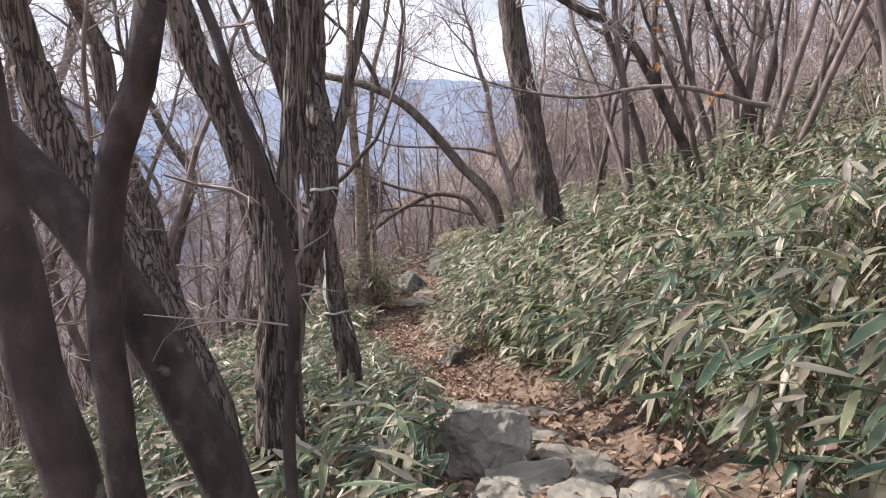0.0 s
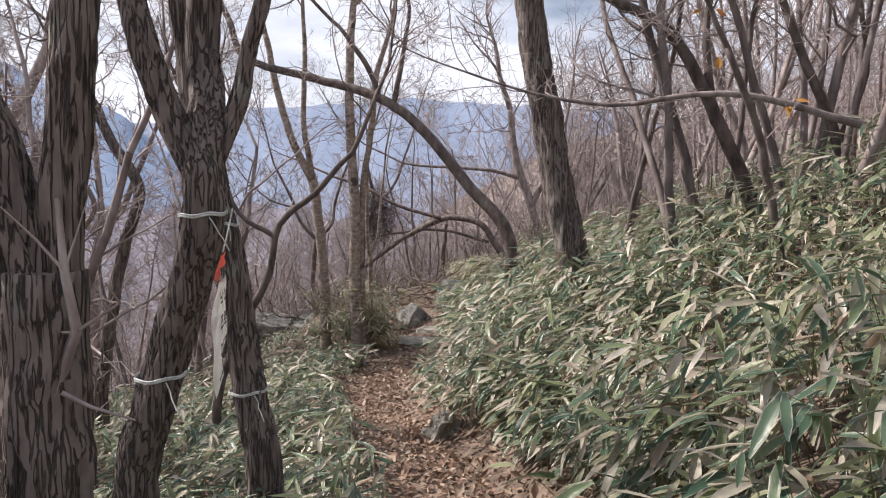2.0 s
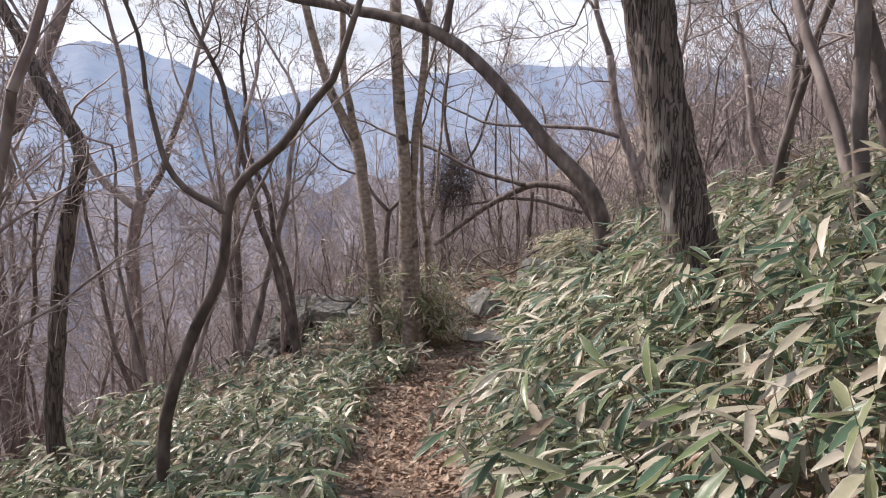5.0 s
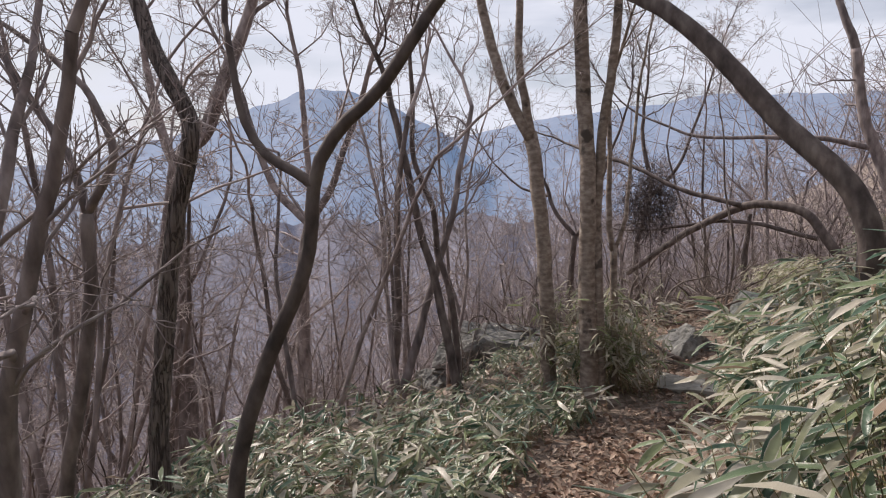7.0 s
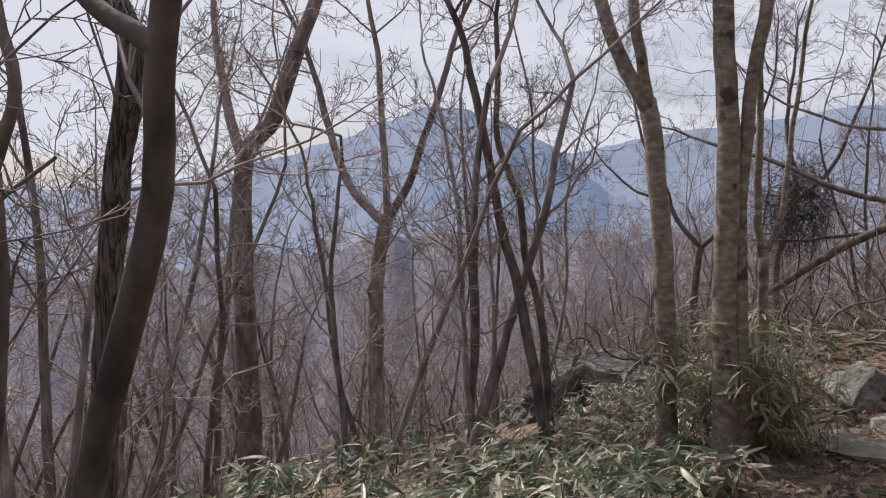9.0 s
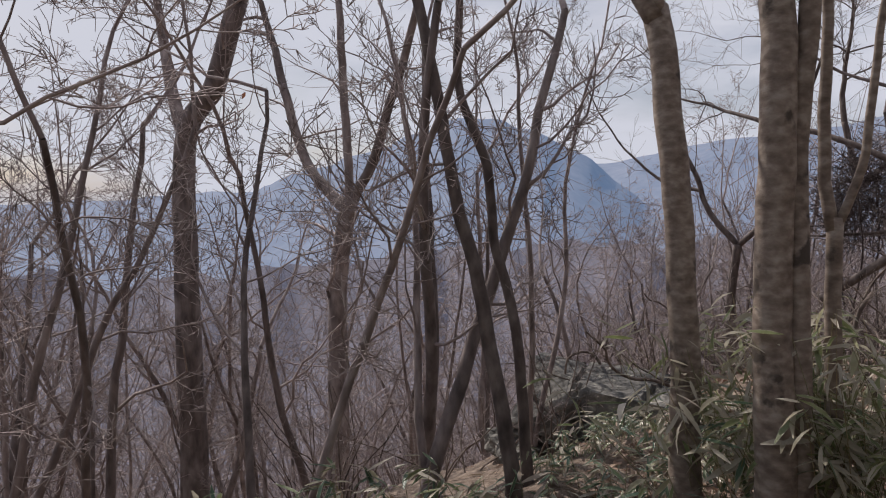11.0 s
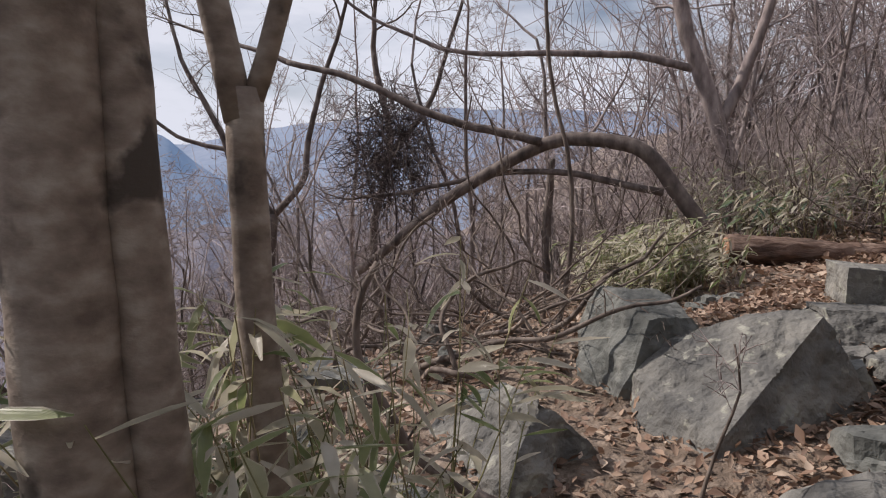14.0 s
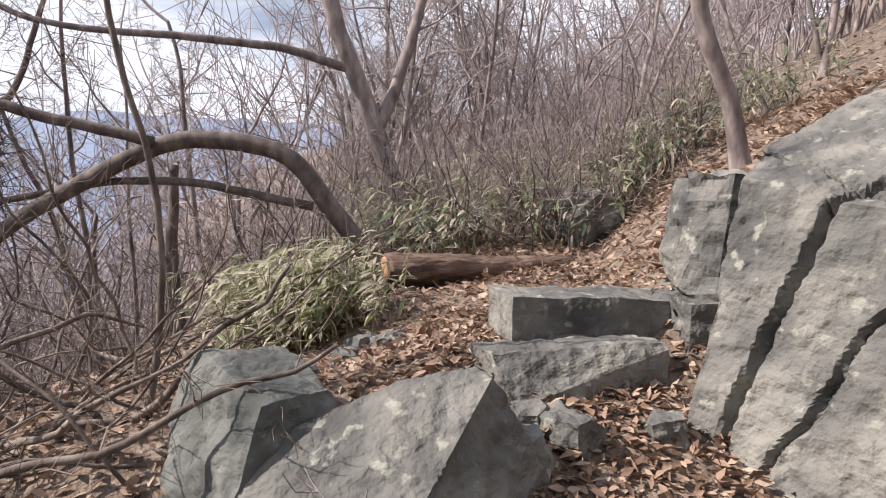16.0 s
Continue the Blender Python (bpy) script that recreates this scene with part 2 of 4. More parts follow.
# greyed stops and a weak bluish emission paint valley haze onto this slope
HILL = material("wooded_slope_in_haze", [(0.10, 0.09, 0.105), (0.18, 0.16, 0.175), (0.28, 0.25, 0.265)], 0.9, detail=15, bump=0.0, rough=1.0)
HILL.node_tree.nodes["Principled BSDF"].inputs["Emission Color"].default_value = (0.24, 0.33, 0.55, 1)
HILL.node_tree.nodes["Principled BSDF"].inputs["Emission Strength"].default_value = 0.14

# ---- the lie of the land ----
TRAIL_Y = [-40, -3, 0, 2.5, 4.4, 5.5, 6.8, 9.2, 11, 12.3, 13.2, 14.5, 15.5, 16.5, 18, 22, 60, 200]
TRAIL_X = [0, 0.1, 0.25, 0.5, 0.55, 0.35, 0.0, -0.69, -1.0, -0.7, -0.1, 0.5, 0.95, 1.6, 2.6, 5.2, 30, 120]
TRAIL_Z = [0.3, 0.05, 0.0, -0.05, -0.38, -0.72, -0.92, -1.5, -1.72, -1.82, -1.8, -1.68, -1.52, -1.2, -1.2, -0.85, 3, 10]


def trail(y):
    return np.interp(y, TRAIL_Y, TRAIL_X), np.interp(y, TRAIL_Y, TRAIL_Z)


def height(x, y):
    """The ground's height: a trail on a hillside, rising to +x and falling away to -x."""
    x, y = np.asarray(x, float), np.asarray(y, float)
    cx, cz = trail(y)
    near = np.exp(-((y - 16.5) / 3.0) ** 2)
    up = np.maximum(0, x - cx - 0.42 - 0.95 * np.exp(-((y - 15.1) / 0.95) ** 2))
    down = np.maximum(0, cx - 0.55 - x)
    z = cz + 0.74 * np.minimum(up, 1.2) + 0.46 * np.maximum(0, up - 1.2)
    far_down = np.maximum(0, down - 2.6 - 0.6 * near)
    z = z - 0.16 * np.minimum(down, 2.6) - 0.52 * np.minimum(far_down, 320) - 0.02 * np.maximum(0, far_down - 320)
    bumps = 0.05 * np.sin(2.3 * x + 1.1 * y) * np.sin(1.7 * y - 0.6 * x) + 0.025 * np.sin(6.1 * x + 2.0) * np.sin(5.3 * y)
    side = np.clip(np.abs(x - cx) / 1.2, 0.3, 1.6)
    return z + bumps * side


def ground_z(x, y):
    return float(height(x, y))


def add_mesh(name, verts, faces, mat, parent=None, uvs=None, smooth=False):
    me = bpy.data.meshes.new(name)
    me.from_pydata(verts, [], faces)
    me.materials.append(mat)
    if uvs is not None:
        me.uv_layers.new(name="UVMap").data.foreach_set("uv", np.asarray(uvs, np.float32).ravel())
    if smooth:
        me.polygons.foreach_set("use_smooth", np.ones(len(me.polygons), bool))
    me.update()
    ob = new(name, me)
    ob.parent = parent
    return ob


def grid_axis(near0, near1, step, far):
    a = list(np.arange(near0, near1, step))
    up, d = [near1], step
    while up[-1] < far:
        d *= 1.22
        up.append(up[-1] + d)
    dn, d = [near0 - step], step
    while dn[-1] > -far:
        d *= 1.22
        dn.append(dn[-1] - d)
    return np.array(dn[::-1] + a + up)


gx, gy = grid_axis(-6, 6, 0.12, 2500), grid_axis(-3, 22, 0.12, 2500)
GX, GY = np.meshgrid(gx, gy)
GZ = height(GX, GY)
GZ = np.minimum(GZ, 45 + 0.02 * np.hypot(GX, GY))
nx, ny = len(gx), len(gy)
idx = np.arange(nx * ny).reshape(ny, nx)
quads = np.stack([idx[:-1, :-1], idx[:-1, 1:], idx[1:, 1:], idx[1:, :-1]], -1).reshape(-1, 4)
ground = add_mesh("ground", np.stack([GX, GY, GZ], -1).reshape(-1, 3).tolist(), quads.tolist(), SOIL, smooth=True)
tagged(ground, "brown hillside soil under fallen leaves", "ground", kind="structure")


def ridge(name, dist, az0, az1, base, peaks, rough, seed, reach, mat=HAZE, label="blue hazy wooded mountain range far across the valley"):
    """A far mountain range: a folded wall of slopes from azimuth az0 to az1 (degrees to the left of +y)."""
    verts, faces, n, rows = [], [], 220, 18
    for j in range(rows + 1):
        for i in range(n + 1):
            az = az0 + (az1 - az0) * i / n
            top = base + sum(h * math.exp(-((az - a) / w) ** 2) for a, h, w in peaks)
            top += rough * noise.fractal(Vector((az * 0.16, seed, 0)), 1.0, 2.0, 6)
            f = j / rows
            d = dist * (1 - reach * (1 - f)) * (1 + 0.06 * noise.fractal(Vector((az * 0.25, f * 2, seed)), 1.0, 2.0, 4))
            z = -175 + (dist * math.tan(radians(top)) + 175) * f ** 1.3
            verts.append((-d * math.sin(radians(az)), d * math.cos(radians(az)), z))
    for j in range(rows):
        for i in range(n):
            a = j * (n + 1) + i
            faces.append((a, a + 1, a + n + 2, a + n + 1))
    return tagged(add_mesh(name, verts, faces, mat, smooth=True), label, "mountain", kind="structure")


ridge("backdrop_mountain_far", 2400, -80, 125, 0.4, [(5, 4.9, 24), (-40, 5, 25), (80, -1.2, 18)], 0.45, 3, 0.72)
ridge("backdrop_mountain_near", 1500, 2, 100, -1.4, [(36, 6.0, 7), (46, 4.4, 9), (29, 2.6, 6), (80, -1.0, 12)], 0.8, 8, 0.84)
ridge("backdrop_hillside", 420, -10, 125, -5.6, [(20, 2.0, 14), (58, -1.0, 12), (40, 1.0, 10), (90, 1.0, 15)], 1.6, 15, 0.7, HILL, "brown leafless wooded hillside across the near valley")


# ---- tubes, branches and leaves ----
class Soup:
    """Vertices and faces of one mesh in the making."""

    def __init__(self):
        self.v, self.f, self.n = [], [], 0

    def tube(self, pts, radii, sides=6, ridge_depth=0.0, seed=0.0, cap=True):
        pts = np.asarray(pts, float)
        m = len(pts)
        tan = np.gradient(pts, axis=0)
        tan /= np.linalg.norm(tan, axis=1)[:, None] + 1e-9
        ref = np.array([0.0, 1.0, 0.0]) if abs(tan[0][1]) < 0.8 else np.array([1.0, 0.0, 0.0])
        u = np.cross(tan, ref)
        u /= np.linalg.norm(u, axis=1)[:, None] + 1e-9
        w = np.cross(tan, u)
        ang = np.arange(sides) * 2 * math.pi / sides
        rad = np.asarray(radii, float)[:, None] * np.ones(sides)[None]
        if ridge_depth:
            length = np.concatenate([[0], np.cumsum(np.linalg.norm(np.diff(pts, axis=0), axis=1))])
            for i in range(m):
                for k in range(sides):
                    q = Vector((math.cos(ang[k]) * 1.35, math.sin(ang[k]) * 1.35, length[i] * 2.2 + seed))
                    c = noise.noise(q * 1.7)
                    rad[i, k] *= 1 + ridge_depth * (1 - 3.2 * abs(c)) + 0.10 * noise.noise(Vector((ang[k], length[i] * 3, seed)))
        ring = pts[:, None] + rad[..., None] * (np.cos(ang)[None, :, None] * u[:, None] + np.sin(ang)[None, :, None] * w[:, None])
        self.v.append(ring.reshape(-1, 3))
        ids = self.n + np.arange(m * sides).reshape(m, sides)
        nxt = np.roll(ids, -1, axis=1)
        self.f.extend(np.stack([ids[:-1], nxt[:-1], nxt[1:], ids[1:]], -1).reshape(-1, 4).tolist())
        if cap:
            self.f.append(ids[0][::-1].tolist())
            self.f.append(ids[-1].tolist())
        self.n += m * sides

    def make(self, name, mat, parent=None, smooth=True):
        ob = add_mesh(name, np.concatenate(self.v).tolist(), self.f, mat, parent, smooth=smooth)
        return tagged(ob, kind="stuff") if name in ("branchwork", "twigwork", "stemwork", "canework") else ob


def spline(pts, step):
    """A smooth run of points through the given ones."""
    p = np.asarray(pts, float)
    p = np.vstack([2 * p[0] - p[1], p, 2 * p[-1] - p[-2]])
    out = []
    for i in range(1, len(p) - 2):
        k = max(2, int(np.linalg.norm(p[i + 1] - p[i]) / step))
        for t in np.arange(k) / k:
            out.append(0.5 * (2 * p[i] + (p[i + 1] - p[i - 1]) * t + (2 * p[i - 1] - 5 * p[i] + 4 * p[i + 1] - p[i + 2]) * t * t + (3 * p[i] - p[i - 1] - 3 * p[i + 1] + p[i + 2]) * t ** 3))
    out.append(p[-2])
    return np.array(out)


def wander(rng, start, way, length, bend, lift, steps):
    """A crooked shoot."""
    pts, d = [np.array(start, float)], np.array(way, float)
    for _ in range(steps):
        d = d + rng.normal(0, bend, 3) + np.array([0, 0, lift])
        d /= np.linalg.norm(d)
        pts.append(pts[-1] + d * length / steps)
    return np.array(pts)


def side_way(rng, way, spread):
    side = np.cross(way, rng.normal(0, 1, 3))
    side /= np.linalg.norm(side) + 1e-9
    d = way * math.cos(spread) + side * math.sin(spread)
    return d / np.linalg.norm(d)


def branch_out(rng, limbs, twigs, pts, r0, r1, length, level, count, deepest, tips, least=0.0026, bushy=1.0):
    """Grow side branches along a run of points."""
    m = len(pts)
    for c in range(count):
        f = 0.25 + 0.75 * (c + rng.random()) / count
        i = min(m - 2, int(f * (m - 1)))
        way = pts[i + 1] - pts[i]
        way = way / (np.linalg.norm(way) + 1e-9)
        r = (r0 + (r1 - r0) * f) * rng.uniform(0.35, 0.62)
        ln = length * rng.uniform(0.55, 1.1) * (1.15 - 0.55 * f)
        d = side_way(rng, way, rng.uniform(0.5, 1.05))
        steps = 7 if level == 1 else 4 if level == 2 else 2
        run = wander(rng, pts[i], d, ln, 0.17 + 0.07 * level, 0.05, steps)
        radii = np.linspace(max(r, least), max(r * 0.3, least * 0.6), steps + 1)
        (limbs if level == 1 else twigs).tube(run, radii, 5 if level == 1 else 3, cap=False)
        tips.append(run[-1])
        if level < deepest:
            branch_out(rng, limbs, twigs, run, radii[0], radii[-1], ln * 0.55, level + 1, max(2, int((5.6 - 0.3 * level) * bushy + rng.integers(0, 2))), deepest, tips, least, bushy)


def leaf_strip(n_seg, length, width, droop, twist):
    """One long narrow leaf from the origin along +x, folded at its midrib."""
    s = np.linspace(0, 1, n_seg + 1)
    w = width * np.clip(np.sin(np.pi * np.clip(s * 0.93 + 0.05, 0, 1)) ** 0.65, 0.03, 1)
    x = length * s * (1 - 0.15 * droop * s)
    z = -length * droop * s * s
    tw = twist * s
    rows = []
    for k, c in enumerate((-0.5, 0.0, 0.5)):
        rows.append(np.stack([x, c * w * np.cos(tw), z + abs(c) * w * 0.35 + c * w * np.sin(tw)], -1))
    return np.stack(rows, 1)


LEAF_SEG = 3
LEAF_RNG = np.random.default_rng(5)
LEAF_FORMS = np.stack([leaf_strip(LEAF_SEG, 1.0, LEAF_RNG.uniform(0.125, 0.20), LEAF_RNG.uniform(0.0, 0.42), LEAF_RNG.uniform(-0.7, 0.7)) for _ in range(12)])
LEAF_IDS = np.arange((LEAF_SEG + 1) * 3).reshape(LEAF_SEG + 1, 3)
LEAF_FACES = np.stack([LEAF_IDS[:-1, :-1], LEAF_IDS[1:, :-1], LEAF_IDS[1:, 1:], LEAF_IDS[:-1, 1:]], -1).reshape(-1, 4)
LEAF_UV = np.stack([np.tile([0, 0.5, 1.0], LEAF_SEG + 1), np.repeat(np.linspace(0, 1, LEAF_SEG + 1), 3)], -1)


BROAD_FORMS = np.stack([leaf_strip(2, 1.0, LEAF_RNG.uniform(0.42, 0.62), LEAF_RNG.uniform(-0.3, 0.3), LEAF_RNG.uniform(-0.8, 0.8)) for _ in range(10)])
BROAD_FACES, BROAD_UV = LEAF_FACES[:4], LEAF_UV[:9]


def leaf_cloud(name, mat, place, az, pitch, roll, size, seed, parent=None, broad=False):
    """Many leaves in one mesh; arrays give each one's place and turn."""
    n = len(place)
    rng = np.random.default_rng(seed)
    forms, fcs, uvs = (BROAD_FORMS, BROAD_FACES, BROAD_UV) if broad else (LEAF_FORMS, LEAF_FACES, LEAF_UV)
    form = forms[rng.integers(0, len(forms), n)].reshape(n, -1, 3) * np.asarray(size)[:, None, None]
    ca, sa, cp, sp, cr_, sr_ = np.cos(az), np.sin(az), np.cos(pitch), np.sin(pitch), np.cos(roll), np.sin(roll)
    x, y, z = form[..., 0], form[..., 1], form[..., 2]
    y, z = y * cr_[:, None] - z * sr_[:, None], y * sr_[:, None] + z * cr_[:, None]
    x, z = x * cp[:, None] - z * sp[:, None], x * sp[:, None] + z * cp[:, None]
    x, y = x * ca[:, None] - y * sa[:, None], x * sa[:, None] + y * ca[:, None]
    v = np.stack([x, y, z], -1) + np.asarray(place)[:, None]
    k = form.shape[1]
    faces = (fcs[None] + (np.arange(n) * k)[:, None, None]).reshape(-1, 4)
    uv = uvs[np.tile(fcs, (n, 1)).ravel()]
    return add_mesh(name, v.reshape(-1, 3).tolist(), faces.tolist(), mat, parent, uvs=uv, smooth=True)


def hero_tree(name, label, mat, runs, seed, crown=1.0, ridges=0.0, top=2.2, leaves=0, leaf_mat=None, count=5, deepest=3, twig_mat=None, sides=14, grow=True):
    """A tree with a trunk and limbs along given runs: (points, radius at the start, radius at the end, goes on to a crown)."""
    rng = np.random.default_rng(seed)
    base = Vector(runs[0][0][0])
    root = new(name)
    root.location = base
    tagged(root, label, "tree")
    off = np.array(base)
    limbs, twigs, tips = Soup(), Soup(), []
    for j, (pts, r0, r1, goes_on) in enumerate(runs):
        pts = np.asarray(pts, float) - off
        if j == 0:
            foot = pts[0].copy()
            foot[2] = ground_z(*(foot[:2] + off[:2])) - off[2] - 0.12
            if foot[2] < pts[0][2] - 0.05:
                pts = np.vstack([foot + np.array([0.02, 0, 0]), pts])
        fine = spline(pts, 0.05 if ridges else 0.1)
        fine = fine + np.stack([np.array(noise.noise_vector(Vector(p * 1.4) + Vector((seed, j, 0)))) for p in fine]) * 0.018
        fine = fine + np.stack([np.array(noise.noise_vector(Vector(p * 4.5) + Vector((seed, j, 3)))) for p in fine]) * 0.011
        rad = np.linspace(r0, r1, len(fine))
        if j == 0:
            rad = rad * (1 + 0.45 * np.exp(-np.arange(len(fine)) * (0.05 if ridges else 0.1) / 0.18))
        s = Soup()
        s.tube(fine, rad, 44 if ridges else sides, ridges, seed + j * 7.3)
        s.make("trunk" if j == 0 else "limb", mat, root)
        if goes_on:
            way = fine[-1] - fine[-3]
            way = way / np.linalg.norm(way)
            up = wander(rng, fine[-1], way, top * crown, 0.10, 0.06, 12)
            ur = np.linspace(r1, r1 * 0.22, 13)
            s = Soup()
            s.tube(up, ur, 8, cap=False)
            s.make("leader", mat, root)
            branch_out(rng, limbs, twigs, up, r1, r1 * 0.3, 1.5 * crown, 1, count + 5, deepest, tips, 0.003, 1.15)
        if grow:
            branch_out(rng, limbs, twigs, fine[len(fine) // 2:], r1 * 0.7, r1 * 0.5, 1.1 * crown, 2, max(1, count // 2), deepest, tips)
    if limbs.n:
        limbs.make("branchwork", mat, root)
    if twigs.n:
        twigs.make("twigwork", twig_mat or TWIG, root)
    if leaves and tips:
        pick = np.array(tips)[rng.integers(0, len(tips), leaves)] + rng.normal(0, 0.03, (leaves, 3))
        leaf_cloud("foliage", leaf_mat, pick, rng.uniform(0, 6.28, leaves), rng.uniform(-1.4, -0.2, leaves), rng.normal(0, 0.8, leaves), rng.uniform(0.05, 0.11, leaves), seed, root, broad=True)
    return root


# ---- the trees beside the trail ----
hero_tree("leaning_tree", "dark smooth trunk leaning out over the slope edge", NEARBARK, [([(-0.75, 1.3, 0.0), (-0.76, 1.3, 0.71), (-0.83, 1.3, 1.06), (-0.87, 1.3, 1.42), (-0.89, 1.3, 1.77)], 0.068, 0.045, True)], 1, crown=0.8, count=3, grow=False)
hero_tree("leaning_tree", "dark trunk slanting steeply away over the slope", NEARBARK, [([(-0.71, 2.1, 0.29), (-0.89, 2.1, 0.8), (-1.13, 2.1, 1.21), (-1.47, 2.1, 1.62)], 0.088, 0.069, True)], 2, count=3, grow=False)
hero_tree("leaning_tree", "furrowed oak trunk slanting away among bamboo grass", OAK, [([(-1.06, 3.0, 0.19), (-1.34, 3.0, 0.89), (-1.62, 3.0, 1.37), (-1.8, 3.0, 1.84)], 0.097, 0.072, True)], 3, ridges=0.16, count=3)
hero_tree("crooked_tree", "dark crooked smooth-barked young tree in bamboo grass", NEARBARK, [([(-0.94, 1.9, 0.1), (-0.98, 1.9, 0.73), (-0.99, 1.9, 1.11), (-0.94, 1.9, 1.46), (-0.85, 1.9, 1.68), (-0.79, 1.9, 1.89)], 0.056, 0.042, True)], 4, count=4, crown=0.8, grow=False)
hero_tree("sapling", "thin dark sapling bending beside the trail", NEARBARK, [([(-0.44, 1.8, 0.1), (-0.43, 1.8, 0.73), (-0.41, 1.8, 1.11), (-0.46, 1.8, 1.33), (-0.54, 1.8, 1.57), (-0.59, 1.8, 1.79)], 0.021, 0.015, True)], 5, crown=0.6, count=3)
hero_tree("forked_oak_tree", "forked oak with deeply furrowed grey-brown bark", OAK, [
    ([(-0.88, 3.45, 0.02), (-0.86, 3.45, 0.64), (-0.85, 3.45, 1.12)], 0.118, 0.098, False),
    ([(-0.87, 3.45, 1.02), (-1.02, 3.45, 1.5), (-1.27, 3.45, 2.01), (-1.5, 3.5, 2.7)], 0.084, 0.06, True),
    ([(-0.83, 3.45, 1.02), (-0.76, 3.45, 1.55), (-0.72, 3.45, 2.02), (-0.66, 3.4, 2.7)], 0.058, 0.044, True)], 6, ridges=0.2, count=4, leaves=40, leaf_mat=BROWN)
hero_tree("banner_oak_tree", "furrowed oak tied with white rope beside the trail", OAK, [
    ([(-1.15, 4.5, 0.0), (-1.06, 4.45, 0.32), (-0.95, 4.45, 0.68), (-0.84, 4.4, 0.95), (-0.76, 4.35, 1.23), (-0.78, 4.4, 1.5), (-0.83, 4.55, 1.75), (-0.86, 4.6, 2.0), (-0.84, 4.6, 2.8)], 0.095, 0.055, True),
    ([(-0.78, 4.4, 1.32), (-0.69, 4.5, 1.62), (-0.62, 4.5, 1.9), (-0.5, 4.5, 2.4)], 0.04, 0.026, True),
    ([(-0.8, 4.4, 1.4), (-0.95, 4.4, 1.7), (-1.07, 4.4, 2.05), (-1.2, 4.4, 2.6)], 0.058, 0.04, True)], 7, ridges=0.2, count=4, leaves=30, leaf_mat=BROWN)
hero_tree("oak_tree", "furrowed slanting oak stem holding the banner's cord", OAK, [([(-0.74, 5.1, -0.3), (-0.77, 5.1, 0.01), (-0.82, 5.1, 0.25), (-0.89, 5.1, 0.69), (-0.95, 5.1, 1.04), (-1.05, 5.1, 1.53), (-1.13, 5.1, 1.85), (-1.2, 5.1, 2.6)], 0.088, 0.05, True)], 27, ridges=0.2, count=4)
hero_tree("oak_tree", "furrowed oak rising from the falling slope", OAK, [([(-2.48, 6.2, -0.61), (-2.68, 6.2, 0.65), (-2.97, 6.2, 1.54), (-3.08, 6.2, 2.38)], 0.105, 0.081, True)], 8, ridges=0.14, count=5)
hero_tree("oak_tree", "straight dark oak on the bamboo grass bank", OAK, [([(1.55, 8.8, 0.05), (1.51, 8.8, 0.25), (1.16, 8.8, 1.66), (0.89, 8.8, 2.9), (0.7, 8.8, 4.2)], 0.17, 0.12, True)], 9, ridges=0.14, count=6, crown=1.4)
hero_tree("overhanging_tree", "brown trunk bowing across above the trail", DARK, [
    ([(0.92, 11.5, 0.4), (0.29, 11.7, 1.18), (-0.37, 11.9, 1.93), (-1.13, 12.1, 2.47), (-2.16, 12.3, 2.74), (-3.32, 12.5, 3.07), (-3.66, 12.6, 3.69)], 0.102, 0.05, True),
    ([(-1.13, 12.1, 2.47), (-1.3, 12.1, 2.9), (-1.75, 12.15, 3.5)], 0.05, 0.03, True),
    ([(-0.9, 12.05, 2.35), (-0.8, 12.0, 2.9), (-0.7, 12.0, 3.6)], 0.045, 0.03, True)], 10, count=4, sides=16)
hero_tree("smooth_bark_tree", "smooth grey-brown forked trunk with dark knots", SMOOTH, [
    ([(-2.16, 13.35, -2.1), (-2.24, 13.35, -0.46), (-2.39, 13.4, 0.79), (-2.5, 13.45, 1.24)], 0.096, 0.085, False),
    ([(-2.47, 13.43, 1.15), (-2.76, 13.35, 1.7), (-3.0, 13.35, 2.4), (-3.3, 13.35, 3.6)], 0.072, 0.05, True),
    ([(-2.47, 13.43, 1.15), (-2.56, 13.35, 1.79), (-2.62, 13.35, 2.34), (-2.6, 13.35, 3.4)], 0.055, 0.04, True)], 11, count=4, crown=1.2, sides=20, grow=False)
hero_tree("smooth_bark_tree", "tall smooth grey-brown trunk with dark patches", SMOOTH, [
    ([(-1.54, 13.0, -2.0), (-1.62, 13.0, -0.36), (-1.63, 13.0, 0.66), (-1.74, 13.0, 2.15), (-1.75, 13.0, 3.4)], 0.108, 0.07, True),
    ([(-1.44, 13.08, -2.0), (-1.52, 13.08, -0.36), (-1.54, 13.08, 0.55), (-1.47, 13.05, 1.44), (-1.38, 13.0, 2.09), (-1.3, 13.0, 3.0)], 0.066, 0.045, True)], 12, count=4, crown=1.2, sides=20, grow=False)
hero_tree("smooth_bark_tree", "slim grey forked trunk among bamboo grass", SMOOTH, [
    ([(-1.35, 13.35, -1.9), (-1.36, 13.35, -1.29), (-1.39, 13.35, -0.54), (-1.4, 13.35, -0.1)], 0.05, 0.042, False),
    ([(-1.4, 13.35, -0.16), (-1.46, 13.35, 0.11), (-1.47, 13.35, 0.4), (-1.5, 13.35, 1.4)], 0.036, 0.026, True),
    ([(-1.39, 13.35, -0.16), (-1.31, 13.35, 0.09), (-1.27, 13.35, 0.4), (-1.2, 13.35, 1.3)], 0.025, 0.018, True)], 13, count=3, sides=14, grow=False)
